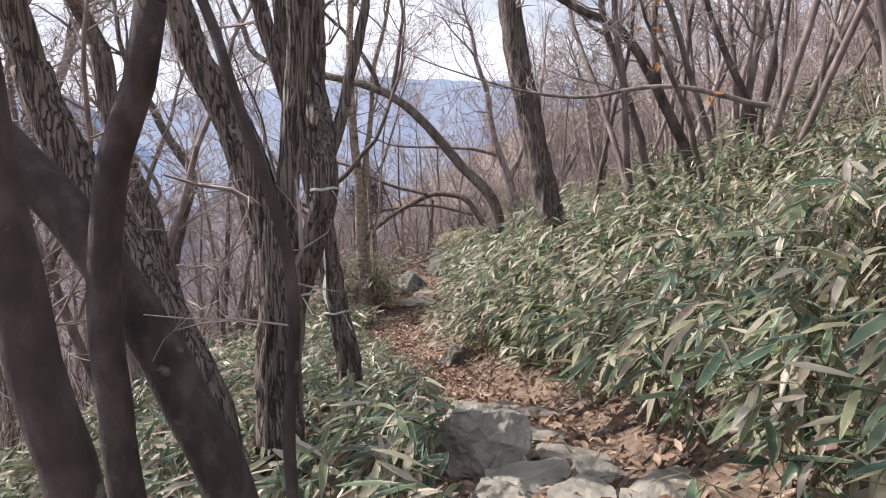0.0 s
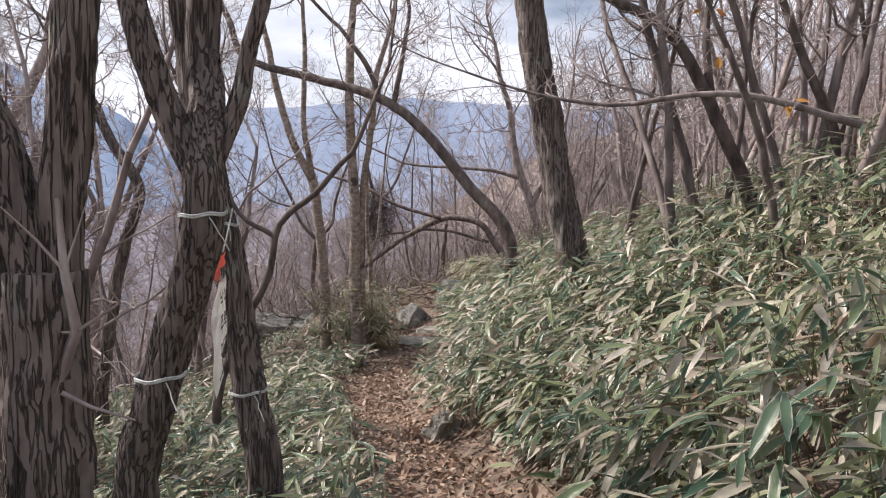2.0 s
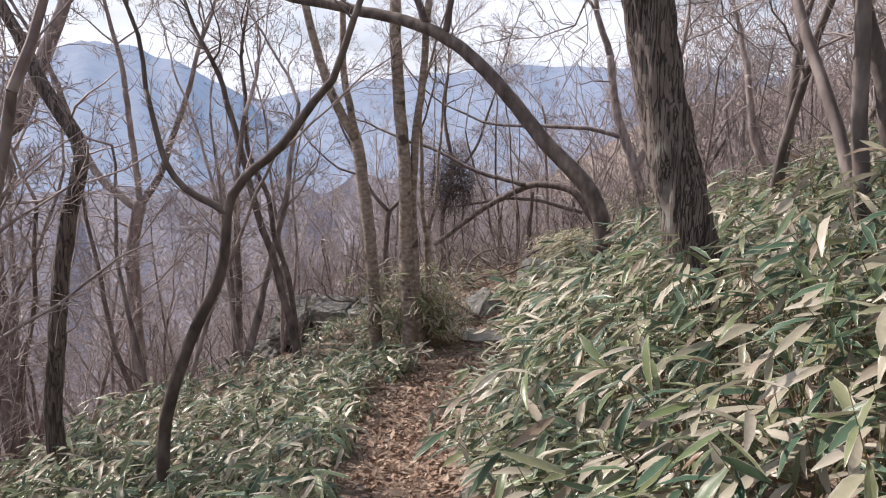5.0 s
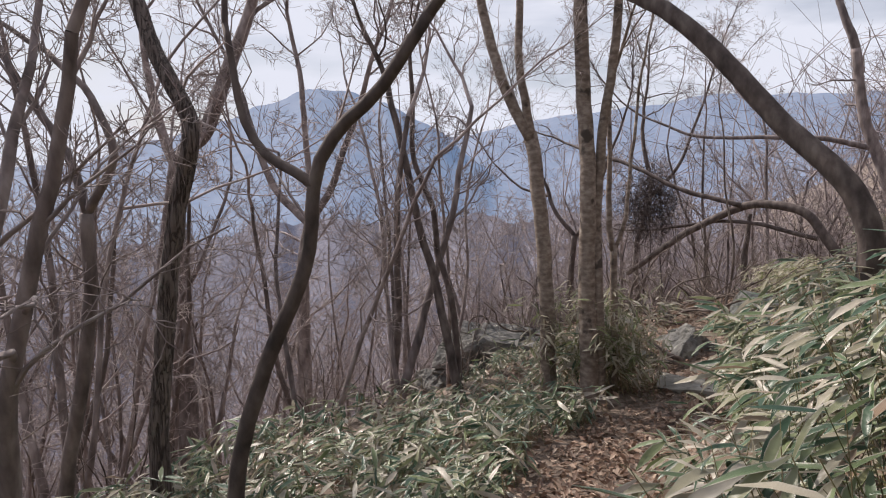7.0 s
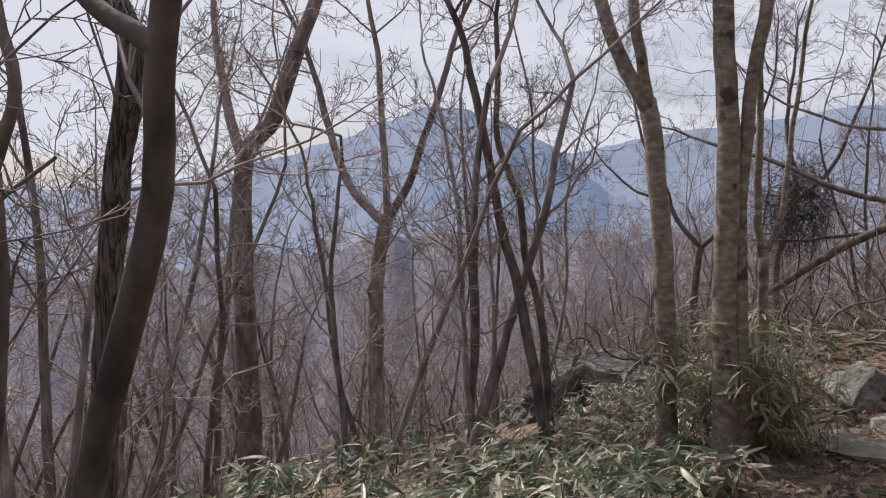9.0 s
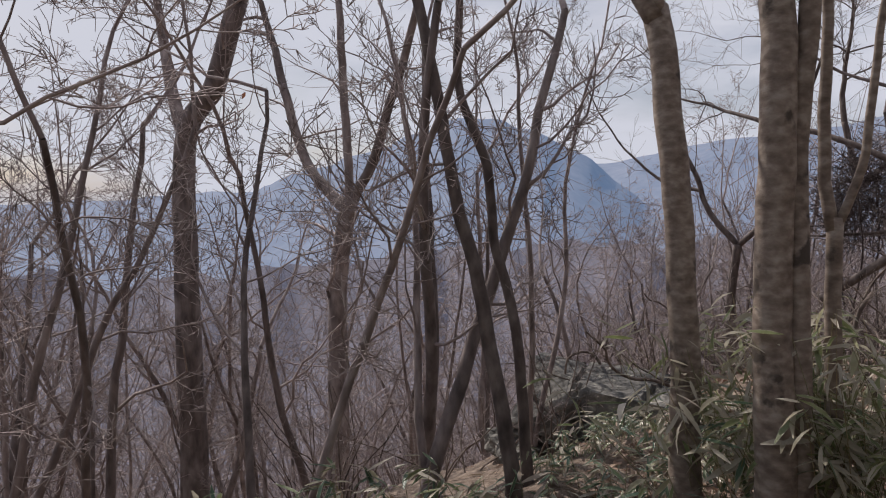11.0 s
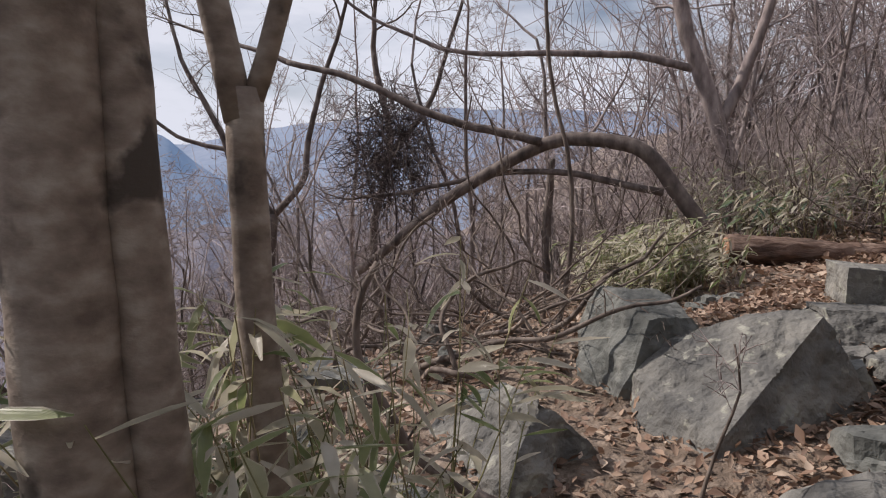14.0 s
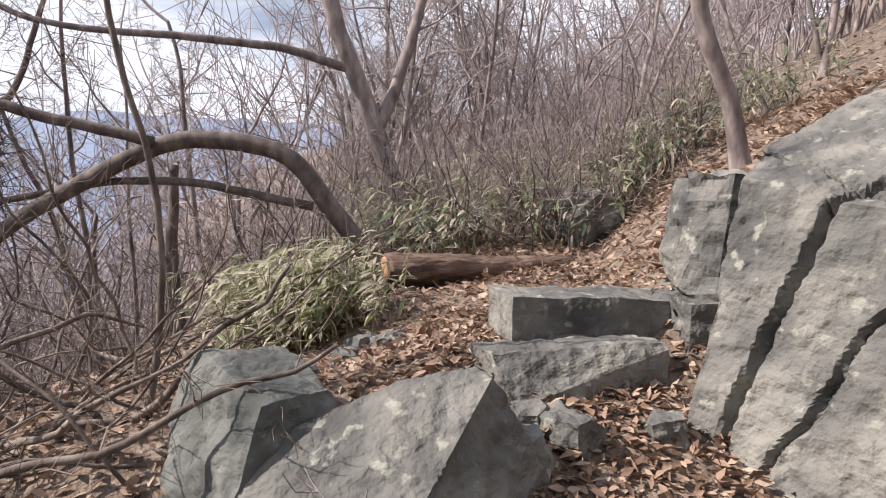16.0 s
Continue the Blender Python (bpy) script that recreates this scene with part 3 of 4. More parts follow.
hero_tree("slope_tree", "dark bent trunk on the slope below the trail", DARK, [
    ([(-2.12, 8.0, -0.93), (-1.86, 8.0, -0.18), (-1.62, 8.0, 0.32), (-1.54, 8.0, 0.72), (-1.42, 8.0, 0.94), (-1.15, 8.0, 1.16), (-0.93, 8.0, 1.43)], 0.05, 0.026, True),
    ([(-1.54, 8.0, 0.72), (-1.9, 8.0, 0.95), (-2.1, 8.05, 1.5)], 0.026, 0.016, True)], 14, count=4)
hero_tree("slope_tree", "furrowed crooked oak on the steep slope", OAK, [([(-3.81, 8.9, -1.19), (-3.59, 8.9, 0.06), (-3.43, 8.9, 0.68), (-3.32, 8.9, 1.11), (-3.65, 8.9, 1.67), (-3.79, 8.9, 2.0)], 0.075, 0.05, True)], 15, ridges=0.12, count=6)
hero_tree("slope_tree", "slender forked grey tree on the slope", MIDBARK, [
    ([(-4.5, 8.5, -2.0), (-4.1, 8.5, -0.72), (-3.95, 8.5, -0.05), (-3.9, 8.5, 0.5)], 0.055, 0.045, False),
    ([(-3.9, 8.5, 0.5), (-4.1, 8.5, 0.92), (-4.5, 8.5, 1.34), (-4.9, 8.5, 1.8)], 0.032, 0.024, True),
    ([(-3.9, 8.5, 0.5), (-3.6, 8.5, 0.89), (-3.8, 8.5, 1.28), (-4.2, 8.5, 1.6)], 0.032, 0.02, True)], 16, count=4)
hero_tree("slope_tree", "dark slanting tree standing below the rocks", DARK, [([(-3.35, 13.1, -1.9), (-3.59, 13.1, -0.92), (-3.7, 13.1, -0.49), (-3.89, 13.1, 0.08), (-4.05, 13.1, 0.8), (-4.3, 13.1, 1.7)], 0.06, 0.042, True)], 17, count=5)
hero_tree("slope_tree", "thin dark wavy tree standing below the rocks", DARK, [([(-3.55, 13.6, -2.1), (-3.66, 13.6, -0.96), (-3.89, 13.6, -0.31), (-3.95, 13.6, 0.28), (-4.25, 13.6, 0.95), (-4.3, 13.7, 1.8)], 0.048, 0.033, True)], 18, count=5)
hero_tree("slope_tree", "thick-trunked dark oak down the slope", MIDBARK, [
    ([(-9.33, 14.0, -5.4), (-9.46, 14.0, -1.19), (-9.34, 14.0, 0.77), (-8.6, 14.0, 1.45), (-8.05, 14.0, 2.42)], 0.22, 0.12, True),
    ([(-9.34, 14.0, 0.7), (-9.7, 14.0, 1.5), (-10.0, 14.0, 2.6)], 0.1, 0.06, True)], 19, count=7, crown=1.6)
hero_tree("slope_tree", "tree dividing into many upright stems down the slope", MIDBARK, [
    ([(-7.44, 15.0, -4.5), (-7.38, 15.0, -1.12), (-7.14, 15.0, 0.0)], 0.15, 0.11, False),
    ([(-7.2, 15.0, -0.2), (-7.99, 15.0, 0.46), (-8.52, 15.0, 1.57)], 0.075, 0.06, True),
    ([(-7.14, 15.0, -0.1), (-6.7, 15.0, 0.5), (-6.2, 15.0, 1.6)], 0.07, 0.05, True),
    ([(-7.14, 15.0, -0.1), (-7.2, 15.0, 0.8), (-7.3, 15.0, 2.0)], 0.06, 0.05, True)], 20, count=6, crown=1.4, leaves=60, leaf_mat=BROWN)
hero_tree("slope_tree", "dark forked tree standing beyond the tangle", DARK, [
    ([(-4.2, 21.3, -3.4), (-4.3, 21.3, -2.0), (-4.2, 21.3, -0.82)], 0.09, 0.07, False),
    ([(-4.2, 21.3, -0.85), (-4.75, 21.3, -0.2), (-4.95, 21.3, 0.35), (-5.4, 21.3, 1.2)], 0.055, 0.035, True),
    ([(-4.2, 21.3, -0.85), (-3.75, 21.3, -0.35), (-3.7, 21.4, 0.2), (-3.4, 21.4, 1.2)], 0.052, 0.034, True),
    ([(-4.85, 21.3, 0.1), (-5.6, 21.3, 0.3), (-6.3, 21.2, 0.9)], 0.035, 0.02, True)], 31, count=7, crown=1.3, twig_mat=DARK)
hero_tree("slope_tree", "dark spreading tree between the arch and the valley", DARK, [
    ([(-2.9, 22.6, -3.0), (-3.0, 22.6, -1.2), (-2.7, 22.6, 0.2), (-2.9, 22.6, 1.3)], 0.085, 0.05, True),
    ([(-2.8, 22.6, 0.0), (-2.1, 22.6, 0.8), (-1.7, 22.6, 1.9)], 0.05, 0.03, True)], 32, count=8, crown=1.3, twig_mat=DARK)
hero_tree("arching_tree", "bare trunk arching over and down into the tangle", DARK, [
    ([(1.4, 19.2, -1.05), (1.0, 19.3, -0.5), (0.66, 19.4, -0.05), (0.2, 19.5, 0.08), (-0.35, 19.6, 0.06), (-1.25, 19.7, -0.38), (-1.9, 19.8, -0.85), (-2.65, 19.9, -1.45)], 0.095, 0.055, False),
    ([(-0.45, 19.5, 0.08), (-1.6, 19.6, 0.38), (-2.6, 19.8, 0.85), (-3.5, 20.0, 1.1)], 0.05, 0.035, True),
    ([(0.85, 19.3, -0.5), (0.05, 19.5, -0.3), (-0.7, 19.7, -0.25), (-1.6, 19.9, -0.4)], 0.042, 0.028, True),
    ([(-0.3, 19.9, -1.9), (-0.36, 19.9, -0.9), (-0.3, 19.9, -0.1)], 0.07, 0.04, False)], 21, count=3, sides=16)
hero_tree("hill_tree", "dark spreading oak on the hillside behind the log", MIDBARK, [
    ([(2.67, 21.8, -1.2), (2.27, 21.8, 0.0), (1.85, 21.8, 1.16), (1.6, 21.8, 1.91), (1.4, 21.8, 3.2)], 0.145, 0.09, True),
    ([(1.85, 21.8, 1.16), (0.91, 21.8, 1.39), (-0.26, 21.8, 1.44), (-1.58, 21.8, 1.5), (-2.6, 21.8, 1.9)], 0.062, 0.025, True),
    ([(2.15, 21.8, 0.4), (2.5, 21.8, 1.2), (2.9, 21.8, 2.4)], 0.09, 0.06, True)], 22, count=7, crown=1.5)
hero_tree("hill_tree", "dark leaning trunk on the wooded hillside", MIDBARK, [([(4.52, 18.0, -0.1), (4.36, 18.0, 0.42), (4.01, 18.0, 1.18), (3.8, 18.0, 2.4)], 0.088, 0.06, True)], 23, count=6)
hero_tree("hill_tree", "bare oak branching above the bamboo grass", MIDBARK, [
    ([(4.6, 12.5, 1.8), (4.2, 12.6, 2.8), (3.9, 12.7, 3.8)], 0.09, 0.05, True),
    ([(3.6, 7.5, 1.9), (2.6, 7.6, 2.15), (1.7, 7.7, 2.05)], 0.035, 0.02, True)], 24, count=5)
hero_tree("yellow_oak_tree", "small oak keeping a few orange-yellow leaves", DARK, [([(2.75, 6.9, 0.75), (2.5, 6.8, 1.6), (2.1, 6.6, 2.35)], 0.04, 0.022, True)], 28, crown=0.5, count=4, leaves=70, leaf_mat=YELLOW)
hero_tree("bank_oak_tree", "dark oak leaning downhill from the bamboo grass bank", DARK, [([(3.6, 9.0, 0.5), (3.3, 9.0, 1.27), (2.47, 9.0, 2.79), (1.62, 9.0, 3.3)], 0.085, 0.05, True), ([(2.9, 9.0, 2.0), (2.75, 9.05, 2.8), (2.8, 9.1, 3.6)], 0.05, 0.03, True)], 29, count=6, crown=1.1)
hero_tree("bank_oak_tree", "slim dark oak leaning out above the bamboo grass", DARK, [([(3.95, 8.0, 0.95), (3.67, 8.0, 1.75), (3.1, 8.0, 2.9)], 0.06, 0.035, True), ([(3.67, 8.0, 1.75), (3.9, 8.1, 2.4), (3.8, 8.1, 3.0)], 0.035, 0.02, True)], 30, count=6)
hero_tree("dead_stem", "thin pale sapling in front of the boulders", DEAD, [([(-0.05, 14.55, -1.75), (0.02, 14.55, -1.45), (0.1, 14.55, -1.15), (0.08, 14.55, -0.95)], 0.009, 0.004, False)], 25, crown=0.35, count=8)
hero_tree("dead_stem", "long thin upright stem through the tangle", DEAD, [([(-0.5, 16.8, -1.8), (-0.35, 16.8, -0.6), (-0.5, 16.8, 0.4), (-0.6, 16.8, 1.5)], 0.02, 0.012, True)], 26, crown=0.6, count=4)

# ---- the wood around: repeated bare trees ----
TEMPLATES = []
for k in range(9):
    rng = np.random.default_rng(100 + k)
    root = new("bare_tree")
    tagged(root, "bare grey deciduous tree in the winter wood", "tree", group="bare trees of the wood")
    h = rng.uniform(3.0, 5.2)
    stems, limbs, twigs, tips = Soup(), Soup(), Soup(), []
    for q in range(1 + int(rng.random() < 0.55) + int(rng.random() < 0.25)):
        lean = rng.normal(0, 0.16, 2)
        run = wander(rng, (rng.normal(0, 0.05), rng.normal(0, 0.05), -0.3), (lean[0], lean[1], 1), h, 0.07, 0.03, 14)
        r = rng.uniform(0.03, 0.075)
        s = Soup()
        s.tube(run, np.linspace(r, r * 0.45, 15), 8, cap=False)
        s.make("trunk", MIDBARK, root)
        up = wander(rng, run[-1], run[-1] - run[-2], 2.6, 0.12, 0.04, 8)
        limbs.tube(np.vstack([run[-1], up[1:]]), np.linspace(r * 0.45, r * 0.12, 9), 6, cap=False)
        branch_out(rng, limbs, twigs, run[3:], r * 0.6, r * 0.4, 1.9, 1, 7, 3, tips, 0.004, 1.2)
        branch_out(rng, limbs, twigs, up, r * 0.45, r * 0.15, 1.5, 1, 5, 3, tips, 0.004, 1.2)
    limbs.make("branchwork", TWIG, root)
    twigs.make("twigwork", TWIG, root)
    TEMPLATES.append(root)


def clear_of_trail(x, y):
    cx, _ = trail(y)
    if y < 14:
        return x < cx - 3.2 or x > cx + 2.8
    return x < -4.2 or x > cx + 3.4 or y > 22.5


rng = np.random.default_rng(77)
spots = []
while len(spots) < 215:
    far = rng.random()
    if far < 0.55:
        x, y = rng.uniform(-14, 8), rng.uniform(3, 32)
    else:
        x, y = rng.uniform(-26, 18), rng.uniform(3, 42)
    if clear_of_trail(x, y) and all((x - a) ** 2 + (y - b) ** 2 > 0.55 for a, b in spots):
        spots.append((x, y))
for i, (x, y) in enumerate(spots):
    m = pose(x, y, ground_z(x, y), rng.normal(0, 5), rng.normal(0, 5), rng.uniform(0, 360))
    if i < len(TEMPLATES):
        TEMPLATES[i].matrix_basis = m
    else:
        copy_thing(TEMPLATES[i % len(TEMPLATES)], m)

# low brush between the trees
BRUSH = []
for k in range(4):
    rng = np.random.default_rng(300 + k)
    root = new("bare_shrub")
    tagged(root, "leafless brown twiggy shrub on the slope", "shrub", group="bare shrubs of the wood")
    stems, twigs, tips = Soup(), Soup(), []
    for q in range(7):
        run = wander(rng, (rng.normal(0, 0.15), rng.normal(0, 0.15), -0.1), (rng.normal(0, 0.35), rng.normal(0, 0.35), 1), rng.uniform(1.2, 2.2), 0.14, 0.0, 8)
        stems.tube(run, np.linspace(0.013, 0.004, 9), 4, cap=False)
        branch_out(rng, stems, twigs, run, 0.012, 0.004, 0.8, 2, 5, 3, tips)
    stems.make("stemwork", DEAD, root)
    twigs.make("twigwork", TWIG, root)
    BRUSH.append(root)
rng = np.random.default_rng(78)
done = 0
while done < 205:
    x, y = (rng.uniform(2.4, 6.5), rng.uniform(18.8, 24)) if done >= 170 else (rng.uniform(-14, 12), rng.uniform(1, 30)) if rng.random() < 0.7 else (rng.uniform(-5, 4), rng.uniform(19.8, 32))
    cx, _ = trail(y)
    if not (clear_of_trail(x, y) or y > 19.8 or (x < cx - 2.7 and y > 5)) or (x > cx + 0.4 and y < 13 and x < cx + 3.2) or (y > 14 and y < 19 and x > -2.6 and x < 4):
        continue
    m = pose(x, y, ground_z(x, y), rng.normal(0, 8), rng.normal(0, 8), rng.uniform(0, 360))
    if done < len(BRUSH):
        BRUSH[done].matrix_basis = m
    else:
        copy_thing(BRUSH[done % len(BRUSH)], m)
    done += 1

# the far wood on the slopes: uncounted thin stems
rng = np.random.default_rng(79)
far = Soup()
for _ in range(5200):
    a, d = radians(rng.uniform(-45, 92)), 18 + 120 * rng.random() ** 1.15
    x, y = -d * math.sin(a), 8 + d * math.cos(a)
    cx = float(trail(y)[0])
    if x > cx - 5 and y < 24:
        continue
    z = ground_z(x, y)
    hgt = rng.uniform(4, 8.5)
    run = wander(rng, (x, y, z - 0.4), (rng.normal(0, 0.22), rng.normal(0, 0.22), 1), hgt, 0.2, 0.02, 4)
    k = 0.5 + d / 90
    far.tube(run, np.linspace(0.045, 0.012, 5) * k, 3, cap=False)
    for _b in range(11):
        i = rng.integers(1, 4)
        far.tube(wander(rng, run[i] + (run[i + 1] - run[i]) * rng.random(), side_way(rng, np.array([0, 0, 1.0]), rng.uniform(0.5, 1.4)), hgt * rng.uniform(0.2, 0.5), 0.35, 0.05, 2), np.array([0.02, 0.012, 0.006]) * k, 3, cap=False)
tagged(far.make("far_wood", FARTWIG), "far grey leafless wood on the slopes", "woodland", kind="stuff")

# ---- rocks ----
def rock(name, label, centre, size, turn, mat, seed, cuts=14, rough=0.10, cracks=0, joints=(), fine_step=16, category="boulder", group="", hewn=()):
    """A broken boulder: a block cut by random planes, with a grain and, if wanted, splits between its layers."""
    rng = np.random.default_rng(seed)
    bm = bmesh.new()
    bmesh.ops.create_cube(bm, size=1.0)
    for _ in range(cuts):
        d = Vector(rng.normal(0, 1, 3)).normalized()
        if abs(d.z) < 0.25:
            d.z *= 0.4
            d.normalize()
        c = d * rng.uniform(0.42, 0.62)
        geo = bmesh.ops.bisect_plane(bm, geom=bm.verts[:] + bm.edges[:] + bm.faces[:], plane_co=c, plane_no=d, clear_outer=True)
        edges = [e for e in geo["geom_cut"] if isinstance(e, bmesh.types.BMEdge)]
        if edges:
            bmesh.ops.edgeloop_fill(bm, edges=edges)
    for v in bm.verts:
        v.co = Vector((v.co.x * size[0], v.co.y * size[1], v.co.z * size[2]))
    for hx, hy, hz, hd in hewn:
        d = Vector((hx, hy, hz)).normalized()
        geo = bmesh.ops.bisect_plane(bm, geom=bm.verts[:] + bm.edges[:] + bm.faces[:], plane_co=d * hd, plane_no=d, clear_outer=True)
        edges = [e for e in geo["geom_cut"] if isinstance(e, bmesh.types.BMEdge)]
        if edges:
            bmesh.ops.edgeloop_fill(bm, edges=edges)
    bmesh.ops.triangulate(bm, faces=bm.faces[:])
    step = max(size) / fine_step
    for _ in range(7):
        long = [e for e in bm.edges if e.calc_length() > step]
        if not long:
            break
        bmesh.ops.subdivide_edges(bm, edges=long, cuts=1)
        bmesh.ops.triangulate(bm, faces=[f for f in bm.faces if len(f.verts) > 3])
    bm.normal_update()
    off = Vector((seed * 3.1, seed * 1.7, 0))
    planes = [(Vector((rng.normal(0, 0.35), rng.normal(0, 0.35), 1)).normalized() if k % 3 else Vector((rng.normal(0, 1), rng.normal(0, 1), 0.2)).normalized(), rng.uniform(-0.4, 0.4) * min(size)) for k in range(cracks)]
    for v in bm.verts:
        n1 = noise.fractal(v.co * (1.6 / max(size)) * 2 + off, 1.0, 2.0, 5) * rough * min(size)
        fine = noise.fractal(v.co * 9 + off, 0.9, 2.0, 4) * 0.012
        groove = 0.0
        for pn, pd in planes:
            q = abs(v.co.dot(pn) - pd + 0.05 * noise.noise(v.co * 3 + off))
            groove = max(groove, 0.055 * max(0.0, 1 - q / 0.035))
        for jx, jy, jz, jd, jw in joints:
            q = abs(v.co.x * jx + v.co.y * jy + v.co.z * jz - jd + 0.07 * noise.noise(v.co * 2.2 + off) + 0.02 * noise.noise(v.co * 9 + off))
            groove = max(groove, 3.2 * jw * max(0.0, 1 - q / jw) ** 0.6)
        v.co += v.normal * (n1 + fine - groove)
    me = bpy.data.meshes.new(name)
    bm.to_mesh(me)
    bm.free()
    me.materials.append(mat)
    ob = new(name, me)
    ob.matrix_basis = pose(*centre, *turn)
    return tagged(ob, label, category, group=group)


rock("boulder", "big pale grey boulder split by deep cracks", (3.0, 15.1, -0.9), (2.2, 1.7, 2.4), (0, 0, 0), ROCK, 3, cuts=2, rough=0.035, fine_step=76, joints=[(0.25, 1, 0.12, 0.12, 0.03), (0.1, 1, -0.1, -0.3, 0.02), (0.2, 1, 0.3, -0.62, 0.022), (0.1, 1, 0.35, -0.12, 0.02), (0.2, 1, -0.3, -0.78, 0.016), (0.9, -0.3, 0.6, -0.16, 0.016), (0.3, 0.9, -0.5, -0.5, 0.015)], hewn=[(-0.9, -0.25, 0.25, 0.68), (-0.33, -0.24, 0.91, 0.645), (-0.5, 0.85, 0.1, 0.98), (-0.2, -0.9, 0.25, 0.72)])
rock("boulder", "grey block leaning behind the cracked boulder", (2.95, 16.45, -0.85), (1.0, 0.8, 1.1), (0, 8, 15), ROCK, 5, cuts=8, cracks=2)
rock("boulder", "grey slanting boulder with a dark shaded flank", (0.55, 15.5, -1.52), (1.3, 1.2, 1.04), (0, 0, 0), ROCK, 7, cuts=2, rough=0.045, fine_step=48, hewn=[(-0.40, -0.32, 0.86, 0.284), (0.45, -0.85, 0.28, 0.25), (0.9, 0.1, 0.45, 0.5), (-0.8, -0.4, 0.4, 0.5), (0.1, 0.9, 0.5, 0.42)])
rock("boulder", "dark upright boulder beside the slanting one", (0.06, 16.05, -1.52), (0.8, 0.7, 0.95), (0, 0, 0), DARKROCK, 9, cuts=3, rough=0.06, fine_step=36, hewn=[(0.5, -0.85, 0.15, 0.24), (-0.8, -0.35, 0.45, 0.30), (0.12, -0.15, 1, 0.4), (0.8, 0.2, 0.5, 0.38)])
rock("boulder", "pointed grey boulder among fallen leaves", (-0.75, 15.05, -1.74), (1.0, 0.9, 0.85), (0, 0, 0), ROCK, 11, cuts=4, rough=0.06, fine_step=36, hewn=[(-0.7, -0.35, 0.62, 0.2), (0.62, -0.7, 0.35, 0.22), (0.55, 0.5, 0.67, 0.3)])
rock("rock", "low rounded grey rock beside the trail", (0.62, 14.35, -1.66), (0.85, 0.6, 0.42), (4, -8, -15), ROCK, 13, category="rock")
rock("rock", "flat pale rock sunk in the leaves", (-0.15, 14.45, -1.82), (0.95, 0.6, 0.28), (3, 2, 10), SLABROCK, 15, category="rock")
rock("stone_step", "grey block step at the trail's turn", (2.3, 16.55, -1.14), (1.75, 0.5, 0.36), (0, 3, -8), ROCK, 17, cuts=2, rough=0.08, fine_step=30, category="step", group="stone steps")
rock("stone_step", "grey block step at the trail's turn", (1.62, 16.2, -1.28), (0.95, 0.42, 0.3), (0, 0, 3), ROCK, 18, cuts=2, rough=0.08, fine_step=30, category="step", group="stone steps")
rock("stone_step", "grey block step wedged against the cracked boulder", (2.72, 16.2, -1.12), (0.8, 0.5, 0.36), (2, 0, -14), ROCK, 37, cuts=3, rough=0.08, fine_step=30, category="step", group="stone steps")
rock("stone_step", "low block step half under fallen leaves", (1.05, 15.0, -1.56), (0.7, 0.32, 0.2), (0, 2, 5), DARKROCK, 19, cuts=6, rough=0.05, category="step", group="stone steps")
rock("boulder", "layered grey boulder cracked into blocks", (-4.1, 16.2, -2.6), (1.9, 1.2, 1.15), (4, 4, 10), ROCK, 21, cuts=5, rough=0.05, fine_step=48, joints=[(0.1, 0, 1, 0.18, 0.03), (0, 0.1, 1, -0.12, 0.03), (1, 0.2, 0.2, -0.2, 0.025), (1, -0.1, -0.3, 0.35, 0.025)])
rock("boulder", "low grey boulder below the layered one", (-3.3, 15.5, -2.6), (0.9, 0.7, 0.6), (6, 0, 40), ROCK, 23)
rock("boulder", "rounded grey boulder lying on the slope", (-4.9, 15.7, -3.0), (0.8, 0.7, 0.6), (0, 8, 70), ROCK, 24)
rock("boulder", "dark boulder half hidden by tangled branches", (-1.7, 16.6, -1.95), (1.2, 0.7, 0.5), (0, 4, 5), DARKROCK, 25)
rock("path_slab", "wide flat pale stone in the trail", (-0.45, 13.75, -1.83), (1.0, 0.55, 0.2), (0, 0, -6), SLABROCK, 27, cuts=6, rough=0.04, category="stone")
rock("rock", "grey weathered rock among bamboo grass", (0.2, 3.35, -0.08), (0.46, 0.38, 0.42), (0, 10, 20), SLABROCK, 29, category="rock")
rock("rock", "pale block beside the narrow trail", (0.16, 7.85, ground_z(0.16, 7.85) + 0.06), (0.35, 0.3, 0.32), (5, 0, 20), SLABROCK, 31, category="rock")
rng = np.random.default_rng(41)
for k, (x, y, w, d) in enumerate([(0.30, 2.72, 0.36, 0.34), (0.62, 2.78, 0.3, 0.28), (0.82, 2.62, 0.16, 0.26), (1.0, 2.75, 0.3, 0.2), (0.42, 3.05, 0.42, 0.22), (0.78, 3.12, 0.3, 0.2), (0.7, 3.45, 0.4, 0.22), (0.62, 3.85, 0.34, 0.2), (0.45, 2.42, 0.4, 0.24), (0.85, 2.35, 0.34, 0.22), (0.6, 4.5, 0.4, 0.24), (0.5, 4.95, 0.3, 0.2)]):
    rock("path_stone", "flat worn stone set in the leafy trail", (x, y, ground_z(x, y) - 0.01), (w, d, 0.14), (rng.normal(0, 3), rng.normal(0, 3), rng.uniform(-25, 25)), SLABROCK, 50 + k, cuts=9, fine_step=11, rough=0.05, category="stone", group="flat stones of the trail")
for k in range(22):
    x, y = rng.uniform(-2.6, 2.0), rng.uniform(14.2, 17.6)
    s = rng.uniform(0.12, 0.34)
    if abs(x - 0.6) < 0.5 and y < 14.6:
        continue
    rock("small_rock", "small angular rock among fallen leaves", (x, y, ground_z(x, y) + s * 0.1), (s, s * 0.8, s * 0.6), (rng.normal(0, 10), rng.normal(0, 10), rng.uniform(0, 180)), ROCK if k % 2 else DARKROCK, 80 + k, cuts=9, fine_step=9, category="rock", group="small rocks by the boulders")
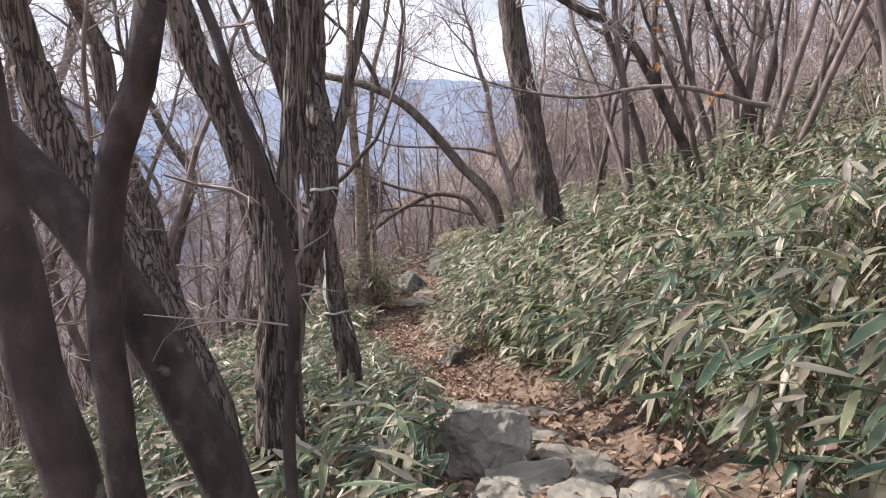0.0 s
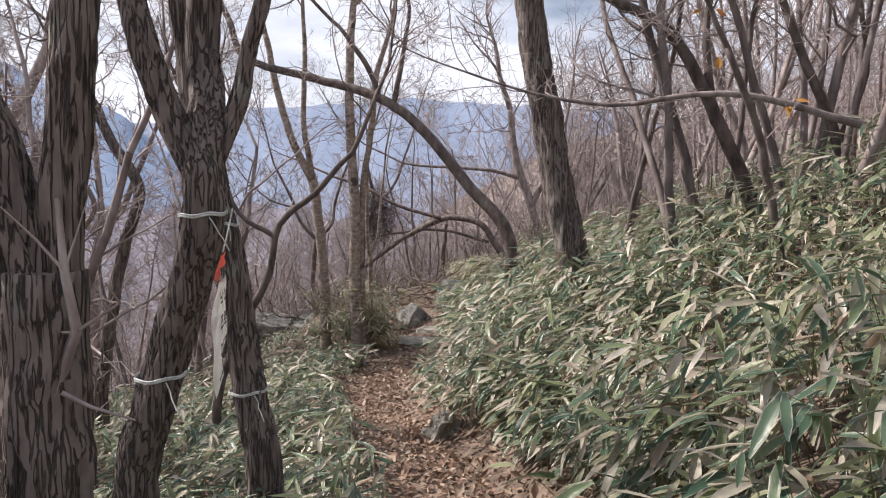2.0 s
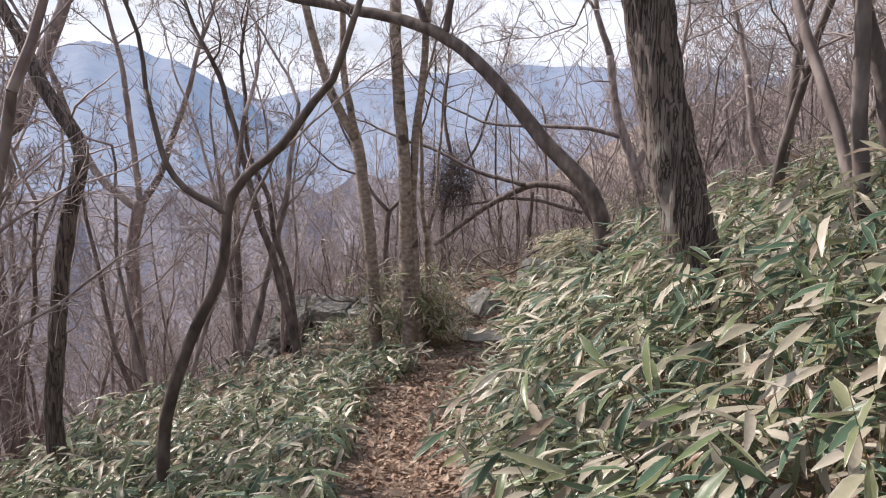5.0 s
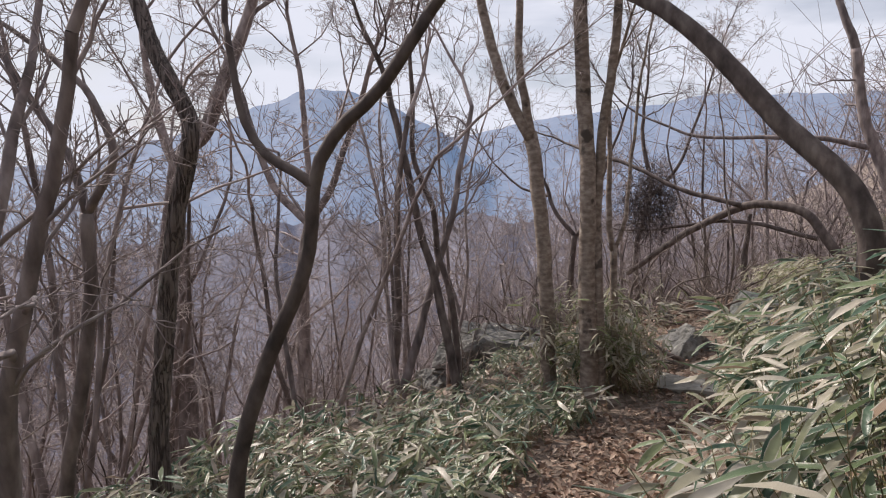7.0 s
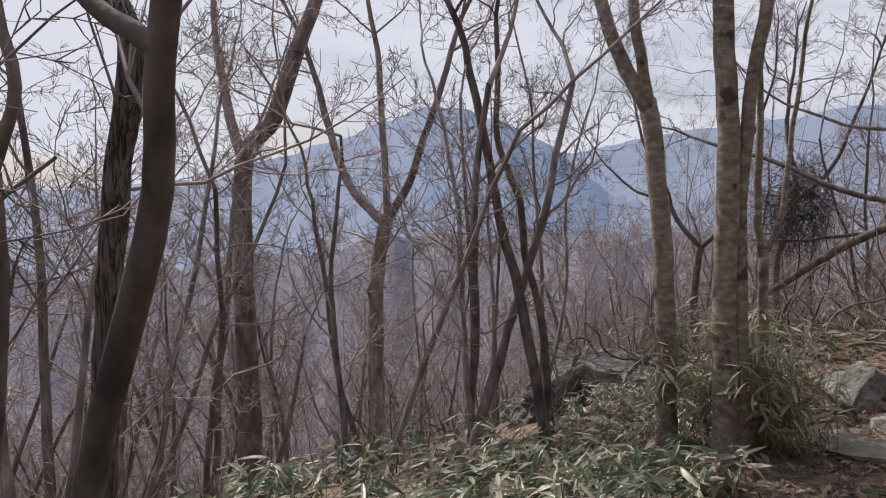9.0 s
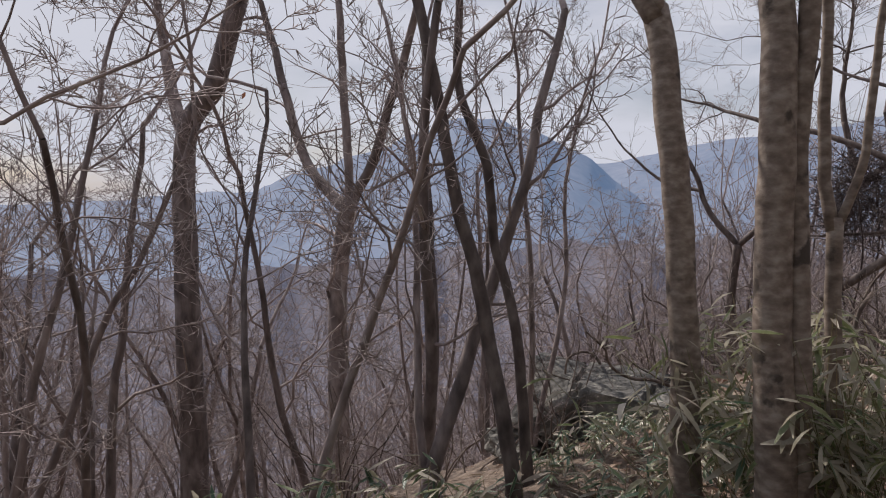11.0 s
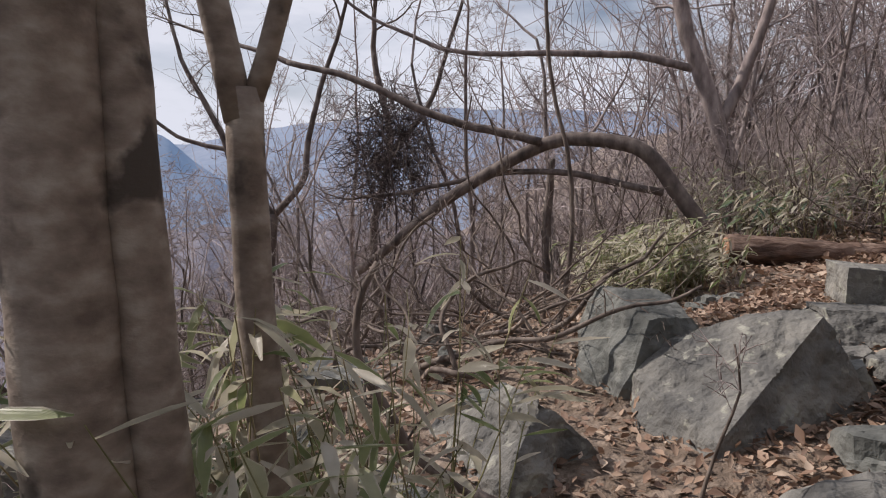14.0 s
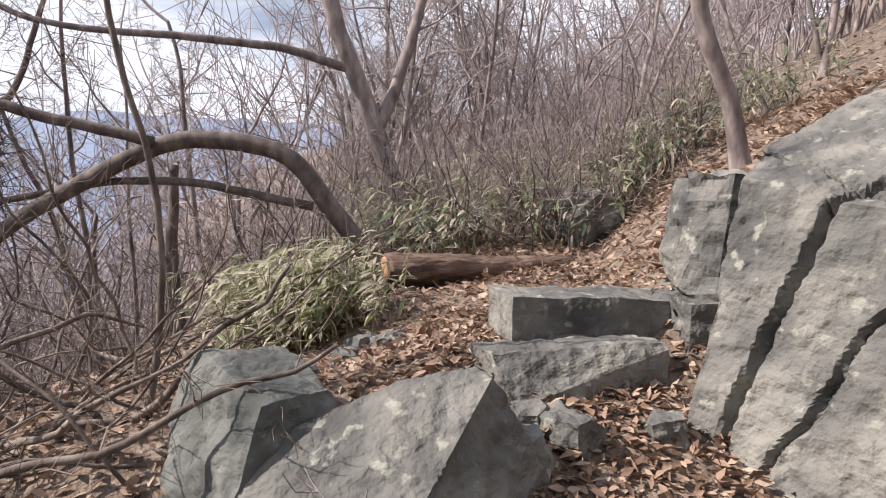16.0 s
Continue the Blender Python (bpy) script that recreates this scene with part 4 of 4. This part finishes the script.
rock("boulder", "mossy boulder half buried on the hillside", (4.3, 20.2, -0.75), (0.9, 0.7, 0.8), (0, 8, 0), ROCK, 120)

# ---- fallen log ----
root = new("fallen_log")
root.location = (1.93, 19.0, -1.09)
tagged(root, "sawn reddish-brown rotting log lying on the bank", "log")
pts = spline([(-0.5, 0.0, 0.02), (0.1, 0.0, 0.0), (0.8, 0.05, -0.04), (1.5, 0.1, -0.05)], 0.05)
s = Soup()
s.tube(pts, np.linspace(0.145, 0.10, len(pts)), 24, 0.2, 3.0)
s.make("bark", LOGBARK, root)
s = Soup()
s.tube([(-0.512, 0, 0.02), (-0.497, 0, 0.02)], [0.128, 0.132], 18)
s.make("sawn_end", CUTWOOD, root)

# ---- dead branches in a tangle ----
rng = np.random.default_rng(61)


def fallen_branch(start, way, length, r, seed, label="dead grey-brown branch lying in a tangle"):
    rg = np.random.default_rng(seed)
    root = new("fallen_branch")
    root.location = start
    tagged(root, label, "branch", group="fallen dead branches")
    run = wander(rg, (0, 0, 0), way, length, 0.24, -0.01, 10)
    s, tw, tips = Soup(), Soup(), []
    s.tube(spline(run, 0.1), np.linspace(r, r * 0.4, len(spline(run, 0.1))), 8)
    s.make("stem", DEAD, root)
    branch_out(rg, tw, tw, run, r * 0.7, r * 0.3, length * 0.4, 2, 6, 3, tips)
    tw.make("twigwork", DEAD, root)


for k in range(112):
    x, y = rng.uniform(-3.8, -0.35), rng.uniform(16.0, 19.4)
    a = rng.uniform(0, 6.28)
    fallen_branch((x, y, ground_z(x, y) + 0.03), (math.cos(a), 0.4 * math.sin(a), rng.uniform(0.02, 0.42)), rng.uniform(0.9, 2.2), rng.uniform(0.008, 0.026), 400 + k)
fallen_branch((-0.75, 14.6, -1.72), (-0.85, 0.1, 0.35), 1.5, 0.035, 450, "bare grey pole resting against a boulder")
fallen_branch((-0.8, 14.5, -1.74), (-1, 0.05, 0.02), 1.7, 0.03, 451, "bare grey pole lying on the leaves")

# ---- dark vine mass hanging in the branches behind the arch ----
rng = np.random.default_rng(66)
vines = new("vine_tangle")
vines.location = (-2.3, 20.4, 0.05)
tagged(vines, "dark matted mass of leafless climbing vines", "vine")
foot_z = ground_z(-2.3, 20.4) - 0.15
for k in range(4):
    s = Soup()
    s.tube(wander(rng, (rng.normal(0, 0.15), rng.normal(0, 0.15), foot_z), (rng.normal(0, 0.1), rng.normal(0, 0.1), 1), 0.5 - foot_z, 0.12, 0.05, 14), np.linspace(0.02, 0.008, 15), 5)
    s.make("stem", VINE, vines)
s = Soup()
for k in range(800):
    c = rng.normal(0, 1, 3)
    c = c / np.linalg.norm(c) * rng.random() ** 0.45 * np.array([0.58, 0.5, 0.85])
    s.tube(wander(rng, c, rng.normal(0, 1, 3) + np.array([0, 0, -0.4]), rng.uniform(0.3, 0.9), 0.42, -0.03, 7), np.linspace(0.006, 0.003, 8), 3, cap=False)
s.make("twigwork", VINE, vines)

# ---- banner between the oak's stems ----
banner = new("trail_banner")
banner.matrix_basis = pose(-0.85, 4.75, 0.36, 0, 0, 102)
tagged(banner, "white vertical cloth warning banner with black letters and red head", "banner")


def cloth(name, mat, z0, z1, w0, w1, y, parent):
    bm = bmesh.new()
    n = 12
    rows = []
    for i in range(n + 1):
        f = i / n
        w = w0 + (w1 - w0) * f
        rows.append([bm.verts.new((c * w, y + 0.012 * math.sin(5 * f + 2.2 * c) + 0.008 * math.sin(11 * f), z0 + (z1 - z0) * f)) for c in (-0.5, -0.25, 0, 0.25, 0.5)])
    for a, b in zip(rows, rows[1:]):
        for k in range(4):
            bm.faces.new((a[k], a[k + 1], b[k + 1], b[k]))
    bmesh.ops.solidify(bm, geom=bm.faces[:], thickness=0.002)
    me = bpy.data.meshes.new(name)
    bm.to_mesh(me)
    bm.free()
    me.materials.append(mat)
    ob = new(name, me)
    ob.parent = parent
    return ob


cloth("cloth", CLOTH, 0.0, 0.53, 0.38, 0.25, 0.0, banner)
cloth("red_head", RED, 0.53, 0.645, 0.25, 0.235, 0.0, banner)


def glyph_bars(name, cx, cz, size, bars, parent):
    """A printed syllable of straight strokes: (x0, z0, x1, z1) in its square."""
    bm = bmesh.new()
    t = 0.006
    for x0, z0, x1, z1 in bars:
        a, b = Vector((x0, 0, z0)) * size, Vector((x1, 0, z1)) * size
        d = (b - a).normalized() * t
        nrm = Vector((-d.z, 0, d.x))
        a, b = a - d * 0.5, b + d * 0.5
        vs = [bm.verts.new(p + Vector((cx, -0.0215, cz))) for p in (a - nrm, b - nrm, b + nrm, a + nrm)]
        bm.faces.new(vs)
    bmesh.ops.solidify(bm, geom=bm.faces[:], thickness=0.0012)
    me = bpy.data.meshes.new(name)
    bm.to_mesh(me)
    bm.free()
    me.materials.append(INK)
    ob = new(name, me)
    ob.parent = parent


NAK = [(0.05, 0.95, 0.05, 0.6), (0.05, 0.6, 0.55, 0.62), (0.75, 1, 0.75, 0.45), (0.75, 0.74, 0.95, 0.74), (0.1, 0.35, 0.75, 0.35), (0.75, 0.35, 0.75, 0.02)]
SEOK = [(0.25, 0.95, 0.05, 0.55), (0.25, 0.85, 0.45, 0.55), (0.85, 1, 0.85, 0.45), (0.55, 0.75, 0.85, 0.75), (0.15, 0.35, 0.85, 0.35), (0.85, 0.35, 0.85, 0.02)]
JU = [(0.1, 0.95, 0.85, 0.95), (0.48, 0.95, 0.1, 0.5), (0.48, 0.8, 0.85, 0.5), (0.0, 0.35, 0.95, 0.35), (0.48, 0.35, 0.48, 0.0)]
RAK = [(0.05, 0.97, 0.5, 0.97), (0.5, 0.97, 0.5, 0.78), (0.05, 0.78, 0.5, 0.78), (0.05, 0.78, 0.05, 0.58), (0.05, 0.58, 0.5, 0.58), (0.75, 1, 0.75, 0.45), (0.75, 0.74, 0.95, 0.74), (0.1, 0.35, 0.75, 0.35), (0.75, 0.35, 0.75, 0.02)]
MI = [(0.1, 0.85, 0.55, 0.85), (0.1, 0.3, 0.55, 0.3), (0.1, 0.85, 0.1, 0.3), (0.55, 0.85, 0.55, 0.3), (0.85, 1, 0.85, 0.0)]
KKEUL = [(0.05, 0.95, 0.4, 0.95), (0.4, 0.95, 0.4, 0.68), (0.5, 0.95, 0.85, 0.95), (0.85, 0.95, 0.85, 0.68), (0.0, 0.58, 0.95, 0.58), (0.15, 0.42, 0.8, 0.42), (0.8, 0.42, 0.8, 0.24), (0.15, 0.24, 0.8, 0.24), (0.15, 0.24, 0.15, 0.04), (0.15, 0.04, 0.8, 0.04)]
for (g1, g2), z in (((NAK, SEOK), 0.40), ((JU, RAK), 0.28), ((MI, KKEUL), 0.155)):
    glyph_bars("letter", -0.115, z, 0.085, g1, banner)
    glyph_bars("letter", -0.015, z, 0.085, g2, banner)
glyph_bars("small_print", -0.15, 0.075, 0.2, [(0, 0, 0.7, 0.12)], banner)
glyph_bars("small_print", 0.03, 0.055, 0.12, [(0, 0, 0.8, 0.1), (0.1, 0.2, 0.7, 0.3)], banner)


def cord(name, a, b, parent):
    s = Soup()
    s.tube(spline([a, ((a[0] + b[0]) / 2, (a[1] + b[1]) / 2, (a[2] + b[2]) / 2 - 0.01), b], 0.03), np.full(len(spline([a, ((a[0] + b[0]) / 2, (a[1] + b[1]) / 2, (a[2] + b[2]) / 2 - 0.01), b], 0.03)), 0.004), 5)
    s.make(name, ROPE, parent)


cord("cord", (-0.11, 0, 0.64), (-0.3, 0.03, 0.65), banner)
cord("cord", (0.11, 0, 0.64), (0.3, -0.02, 0.84), banner)


def rope_ring(centre, r, tilt, seed):
    root = new("tie_rope")
    root.location = centre
    tagged(root, "pale rope knotted round the oak's trunk", "rope", group="ropes on the oak")
    s = Soup()
    a = np.linspace(0, 2 * math.pi, 40)
    for k in range(2):
        s.tube(np.stack([r * np.cos(a), r * np.sin(a), tilt * np.cos(a) + 0.008 * k + 0.004 * np.sin(5 * a)], -1), np.full(40, 0.0045), 6)
    s.make("loop", ROPE, root)
    s = Soup()
    s.tube(wander(np.random.default_rng(seed), (0.6 * r, -0.85 * r, 0), (0.5, -0.2, -0.8), 0.16, 0.2, 0, 6), np.full(7, 0.003), 5)
    s.make("loose_end", ROPE, root)


rope_ring((-0.765, 4.35, 1.22), 0.094, 0.008, 1)
rope_ring((-0.96, 5.1, 1.12), 0.078, -0.01, 2)
rope_ring((-0.83, 5.1, 0.22), 0.1, 0.01, 3)
rope_ring((-1.0, 4.45, 0.5), 0.105, 0.01, 4)

# ---- bamboo grass ----
def cane_bed(name, label, n, draw, tall, seed, leaves=7, size=(0.12, 0.235), bias=(-2.6, 0.6), mat=SASA):
    """A bed of bamboo grass: canes with a fan of long leaves each. draw(rng) gives x, y or None."""
    rng = np.random.default_rng(seed)
    canes = Soup()
    P, A, T, R, S = [], [], [], [], []
    k = 0
    while k < n:
        spot = draw(rng)
        if spot is None:
            continue
        x, y = spot
        z = ground_z(x, y)
        h = rng.uniform(*tall) * (1.25 if 6.5 < y < 13 and x > 0.3 else 1.0)
        lean = rng.normal(0, 0.22, 2) + np.array([-0.25, -0.05])
        run = wander(rng, (x, y, z - 0.03), (lean[0], lean[1], 1), h, 0.10, -0.02, 4)
        canes.tube(run, [0.0035, 0.003, 0.003, 0.0025, 0.0015], 3, cap=False)
        m = int(rng.integers(leaves - 2, leaves + 3))
        fr = 1 - 0.65 * rng.random(m) ** 1.4
        seg = np.clip(fr * 4, 0, 3.99)
        i = seg.astype(int)
        P.append(run[i] + (run[i + 1] - run[i]) * (seg - i)[:, None])
        A.append(np.where(rng.random(m) < 0.78, rng.normal(bias[0], bias[1], m), rng.uniform(-3.14, 3.14, m)))
        T.append(rng.normal(-0.22, 0.34, m))
        R.append(rng.normal(0.1, 0.4, m))
        S.append(rng.uniform(*size, m))
        k += 1
    root = new(name)
    tagged(root, label, "bamboo grass", kind="stuff")
    canes.make("canework", CANE, root)
    tagged(leaf_cloud("foliage", mat, np.concatenate(P), np.concatenate(A), np.concatenate(T), np.concatenate(R), np.concatenate(S), seed, root), kind="stuff")
    return root


def right_bank(rng):
    y = rng.uniform(0.6, 13.2)
    cx = float(trail(y)[0])
    d = 0.69 + 4.2 * rng.random() ** 1.5
    if (y < 3.4 and d < 0.8) or (y > 8.6 and d < 1.15) or (y > 11.5 and d < 1.6):
        return None
    return cx + d, y


def right_far(rng):
    y = rng.uniform(-1, 16)
    return (float(trail(y)[0]) + rng.uniform(3.5, 9), y) if y < 12 else (rng.uniform(4, 9), y)


def left_side(rng):
    y = rng.uniform(1.2, 13.2)
    cx = float(trail(y)[0])
    x = cx - 0.46 - 3.4 * rng.random() ** 1.25
    if (y > 10 and x < cx - 2.2 and rng.random() < 0.5) or (y > 12.6 and x > -2.2):
        return None
    return x, y


def tall_clump(rng):
    x, y = rng.normal(-1.3, 0.34), rng.normal(13.45, 0.28)
    return (x, y) if y > 13.05 and x < -0.8 else None


def log_mound(rng):
    x, y = rng.normal(0.72, 0.33), rng.normal(18.5, 0.35)
    return (x, y) if 17.6 < y < 19.0 and x < 1.3 else None


def hill_patch(rng):
    return rng.uniform(2.0, 8), rng.uniform(19.6, 26)


cane_bed("bamboo_grass_bank", "dense green and straw bamboo grass covering the bank", 2800, right_bank, (0.45, 0.85), 201, leaves=9)
cane_bed("bamboo_grass_hillside", "bamboo grass thinning out up the hillside", 700, right_far, (0.5, 0.9), 202, leaves=7)
cane_bed("bamboo_grass_edge", "low green bamboo grass along the slope edge", 1900, left_side, (0.22, 0.5), 203, leaves=7, bias=(-2.4, 0.9))
def rock_foot(rng):
    return rng.uniform(-3.7, -2.0), rng.uniform(13.3, 15.6)


cane_bed("bamboo_grass_fringe", "sparse low bamboo grass before the layered boulder", 170, rock_foot, (0.14, 0.32), 209, leaves=6, size=(0.1, 0.17), bias=(-2.0, 1.2))
cane_bed("bamboo_grass_clump", "tall bleached bamboo grass clump around smooth trunks", 190, tall_clump, (0.6, 1.45), 204, leaves=9, size=(0.12, 0.2), bias=(0.0, 2.5), mat=SASA_PALE)
cane_bed("bamboo_grass_mound", "pale green bamboo grass mound before the log", 330, log_mound, (0.35, 0.75), 205, leaves=9, size=(0.1, 0.18), mat=SASA_PALE)
cane_bed("bamboo_grass_hillside", "straggling bamboo grass behind the fallen log", 700, hill_patch, (0.5, 1.0), 206, leaves=7)
cane_bed("bamboo_grass_thicket", "yellow-green bamboo grass thicket rising up the hillside", 500, hill_patch, (0.6, 1.3), 208, leaves=8, size=(0.1, 0.18), mat=SASA_PALE)

# single bamboo plants at the trail's edge, leaf by leaf
rng = np.random.default_rng(207)
LEAF_MESHES = []
for k in range(8):
    me = bpy.data.meshes.new("leaf")
    me.from_pydata(LEAF_FORMS[k].reshape(-1, 3).tolist(), [], LEAF_FACES.tolist())
    me.materials.append(SASA)
    me.uv_layers.new(name="UVMap").data.foreach_set("uv", LEAF_UV[LEAF_FACES.ravel()].astype(np.float32).ravel())
    me.polygons.foreach_set("use_smooth", np.ones(len(me.polygons), bool))
    LEAF_MESHES.append(me)
for k in range(44):
    y = rng.uniform(2.0, 12.5) if k < 34 else rng.uniform(13.0, 13.6)
    cx = float(trail(y)[0])
    x = cx + (rng.uniform(0.5, 0.8) if k % 3 else rng.uniform(-0.75, -0.45)) if k < 34 else rng.uniform(-1.9, -1.0)
    plant = new("bamboo_plant")
    plant.location = (x, y, ground_z(x, y))
    tagged(plant, "single bamboo grass plant with long pale-edged leaves", "bamboo grass", group="bamboo plants by the trail")
    h = rng.uniform(0.3, 0.55) if k < 34 else rng.uniform(0.6, 1.0)
    run = wander(rng, (0, 0, -0.03), (rng.normal(-0.15, 0.2), rng.normal(0, 0.2), 1), h, 0.1, -0.02, 5)
    s = Soup()
    s.tube(run, np.linspace(0.004, 0.002, 6), 5)
    s.make("cane", CANE, plant)
    for q in range(6):
        leaf = new("leaf", LEAF_MESHES[rng.integers(0, 8)])
        leaf.parent = plant
        i = 5 - q // 2
        leaf.matrix_basis = pose(*run[i], rng.normal(0, 25), rng.normal(5, 18), rng.uniform(0, 360)) @ Matrix.Scale(rng.uniform(0.17, 0.28), 4)

# ---- fallen leaves ----
def litter(name, label, n, draw, seed, size=(0.035, 0.08)):
    rng = np.random.default_rng(seed)
    pts = np.array([draw(rng) for _ in range(n)])
    z = height(pts[:, 0], pts[:, 1]) + rng.uniform(0.004, 0.035, n)
    ob = leaf_cloud(name, LITTER, np.column_stack([pts, z]), rng.uniform(0, 6.28, n), rng.normal(0.05, 0.35, n), rng.normal(0, 0.5, n), rng.uniform(*size, n), seed, broad=True)
    return tagged(ob, label, "leaf litter", kind="stuff")


def on_trail(rng):
    y = rng.uniform(0.5, 14)
    return float(trail(y)[0]) + rng.normal(0.1, 0.38), y


def by_rocks(rng):
    y = rng.uniform(13.2, 19)
    return rng.uniform(-3.0, 3.2), y


def wide(rng):
    y = rng.uniform(0.5, 26)
    return float(trail(y)[0]) + rng.normal(0, 4.0), y


litter("fallen_leaves", "dry brown oak leaves strewn along the trail", 9000, on_trail, 211)
litter("fallen_leaves", "dry orange-brown leaves between the boulders", 13000, by_rocks, 212)
def by_steps(rng):
    return rng.normal(1.35, 0.55), rng.uniform(14.2, 17.5)


litter("fallen_leaves", "thick drift of orange-brown leaves by the stone steps", 5000, by_steps, 214)
def up_hill(rng):
    return rng.uniform(1.8, 7.5), rng.uniform(16.5, 23)


litter("fallen_leaves", "orange-brown leaves caught on the steep hillside", 7000, up_hill, 215, size=(0.05, 0.11))
litter("fallen_leaves", "thin scatter of brown leaves over the slope", 9000, wide, 213, size=(0.05, 0.12))
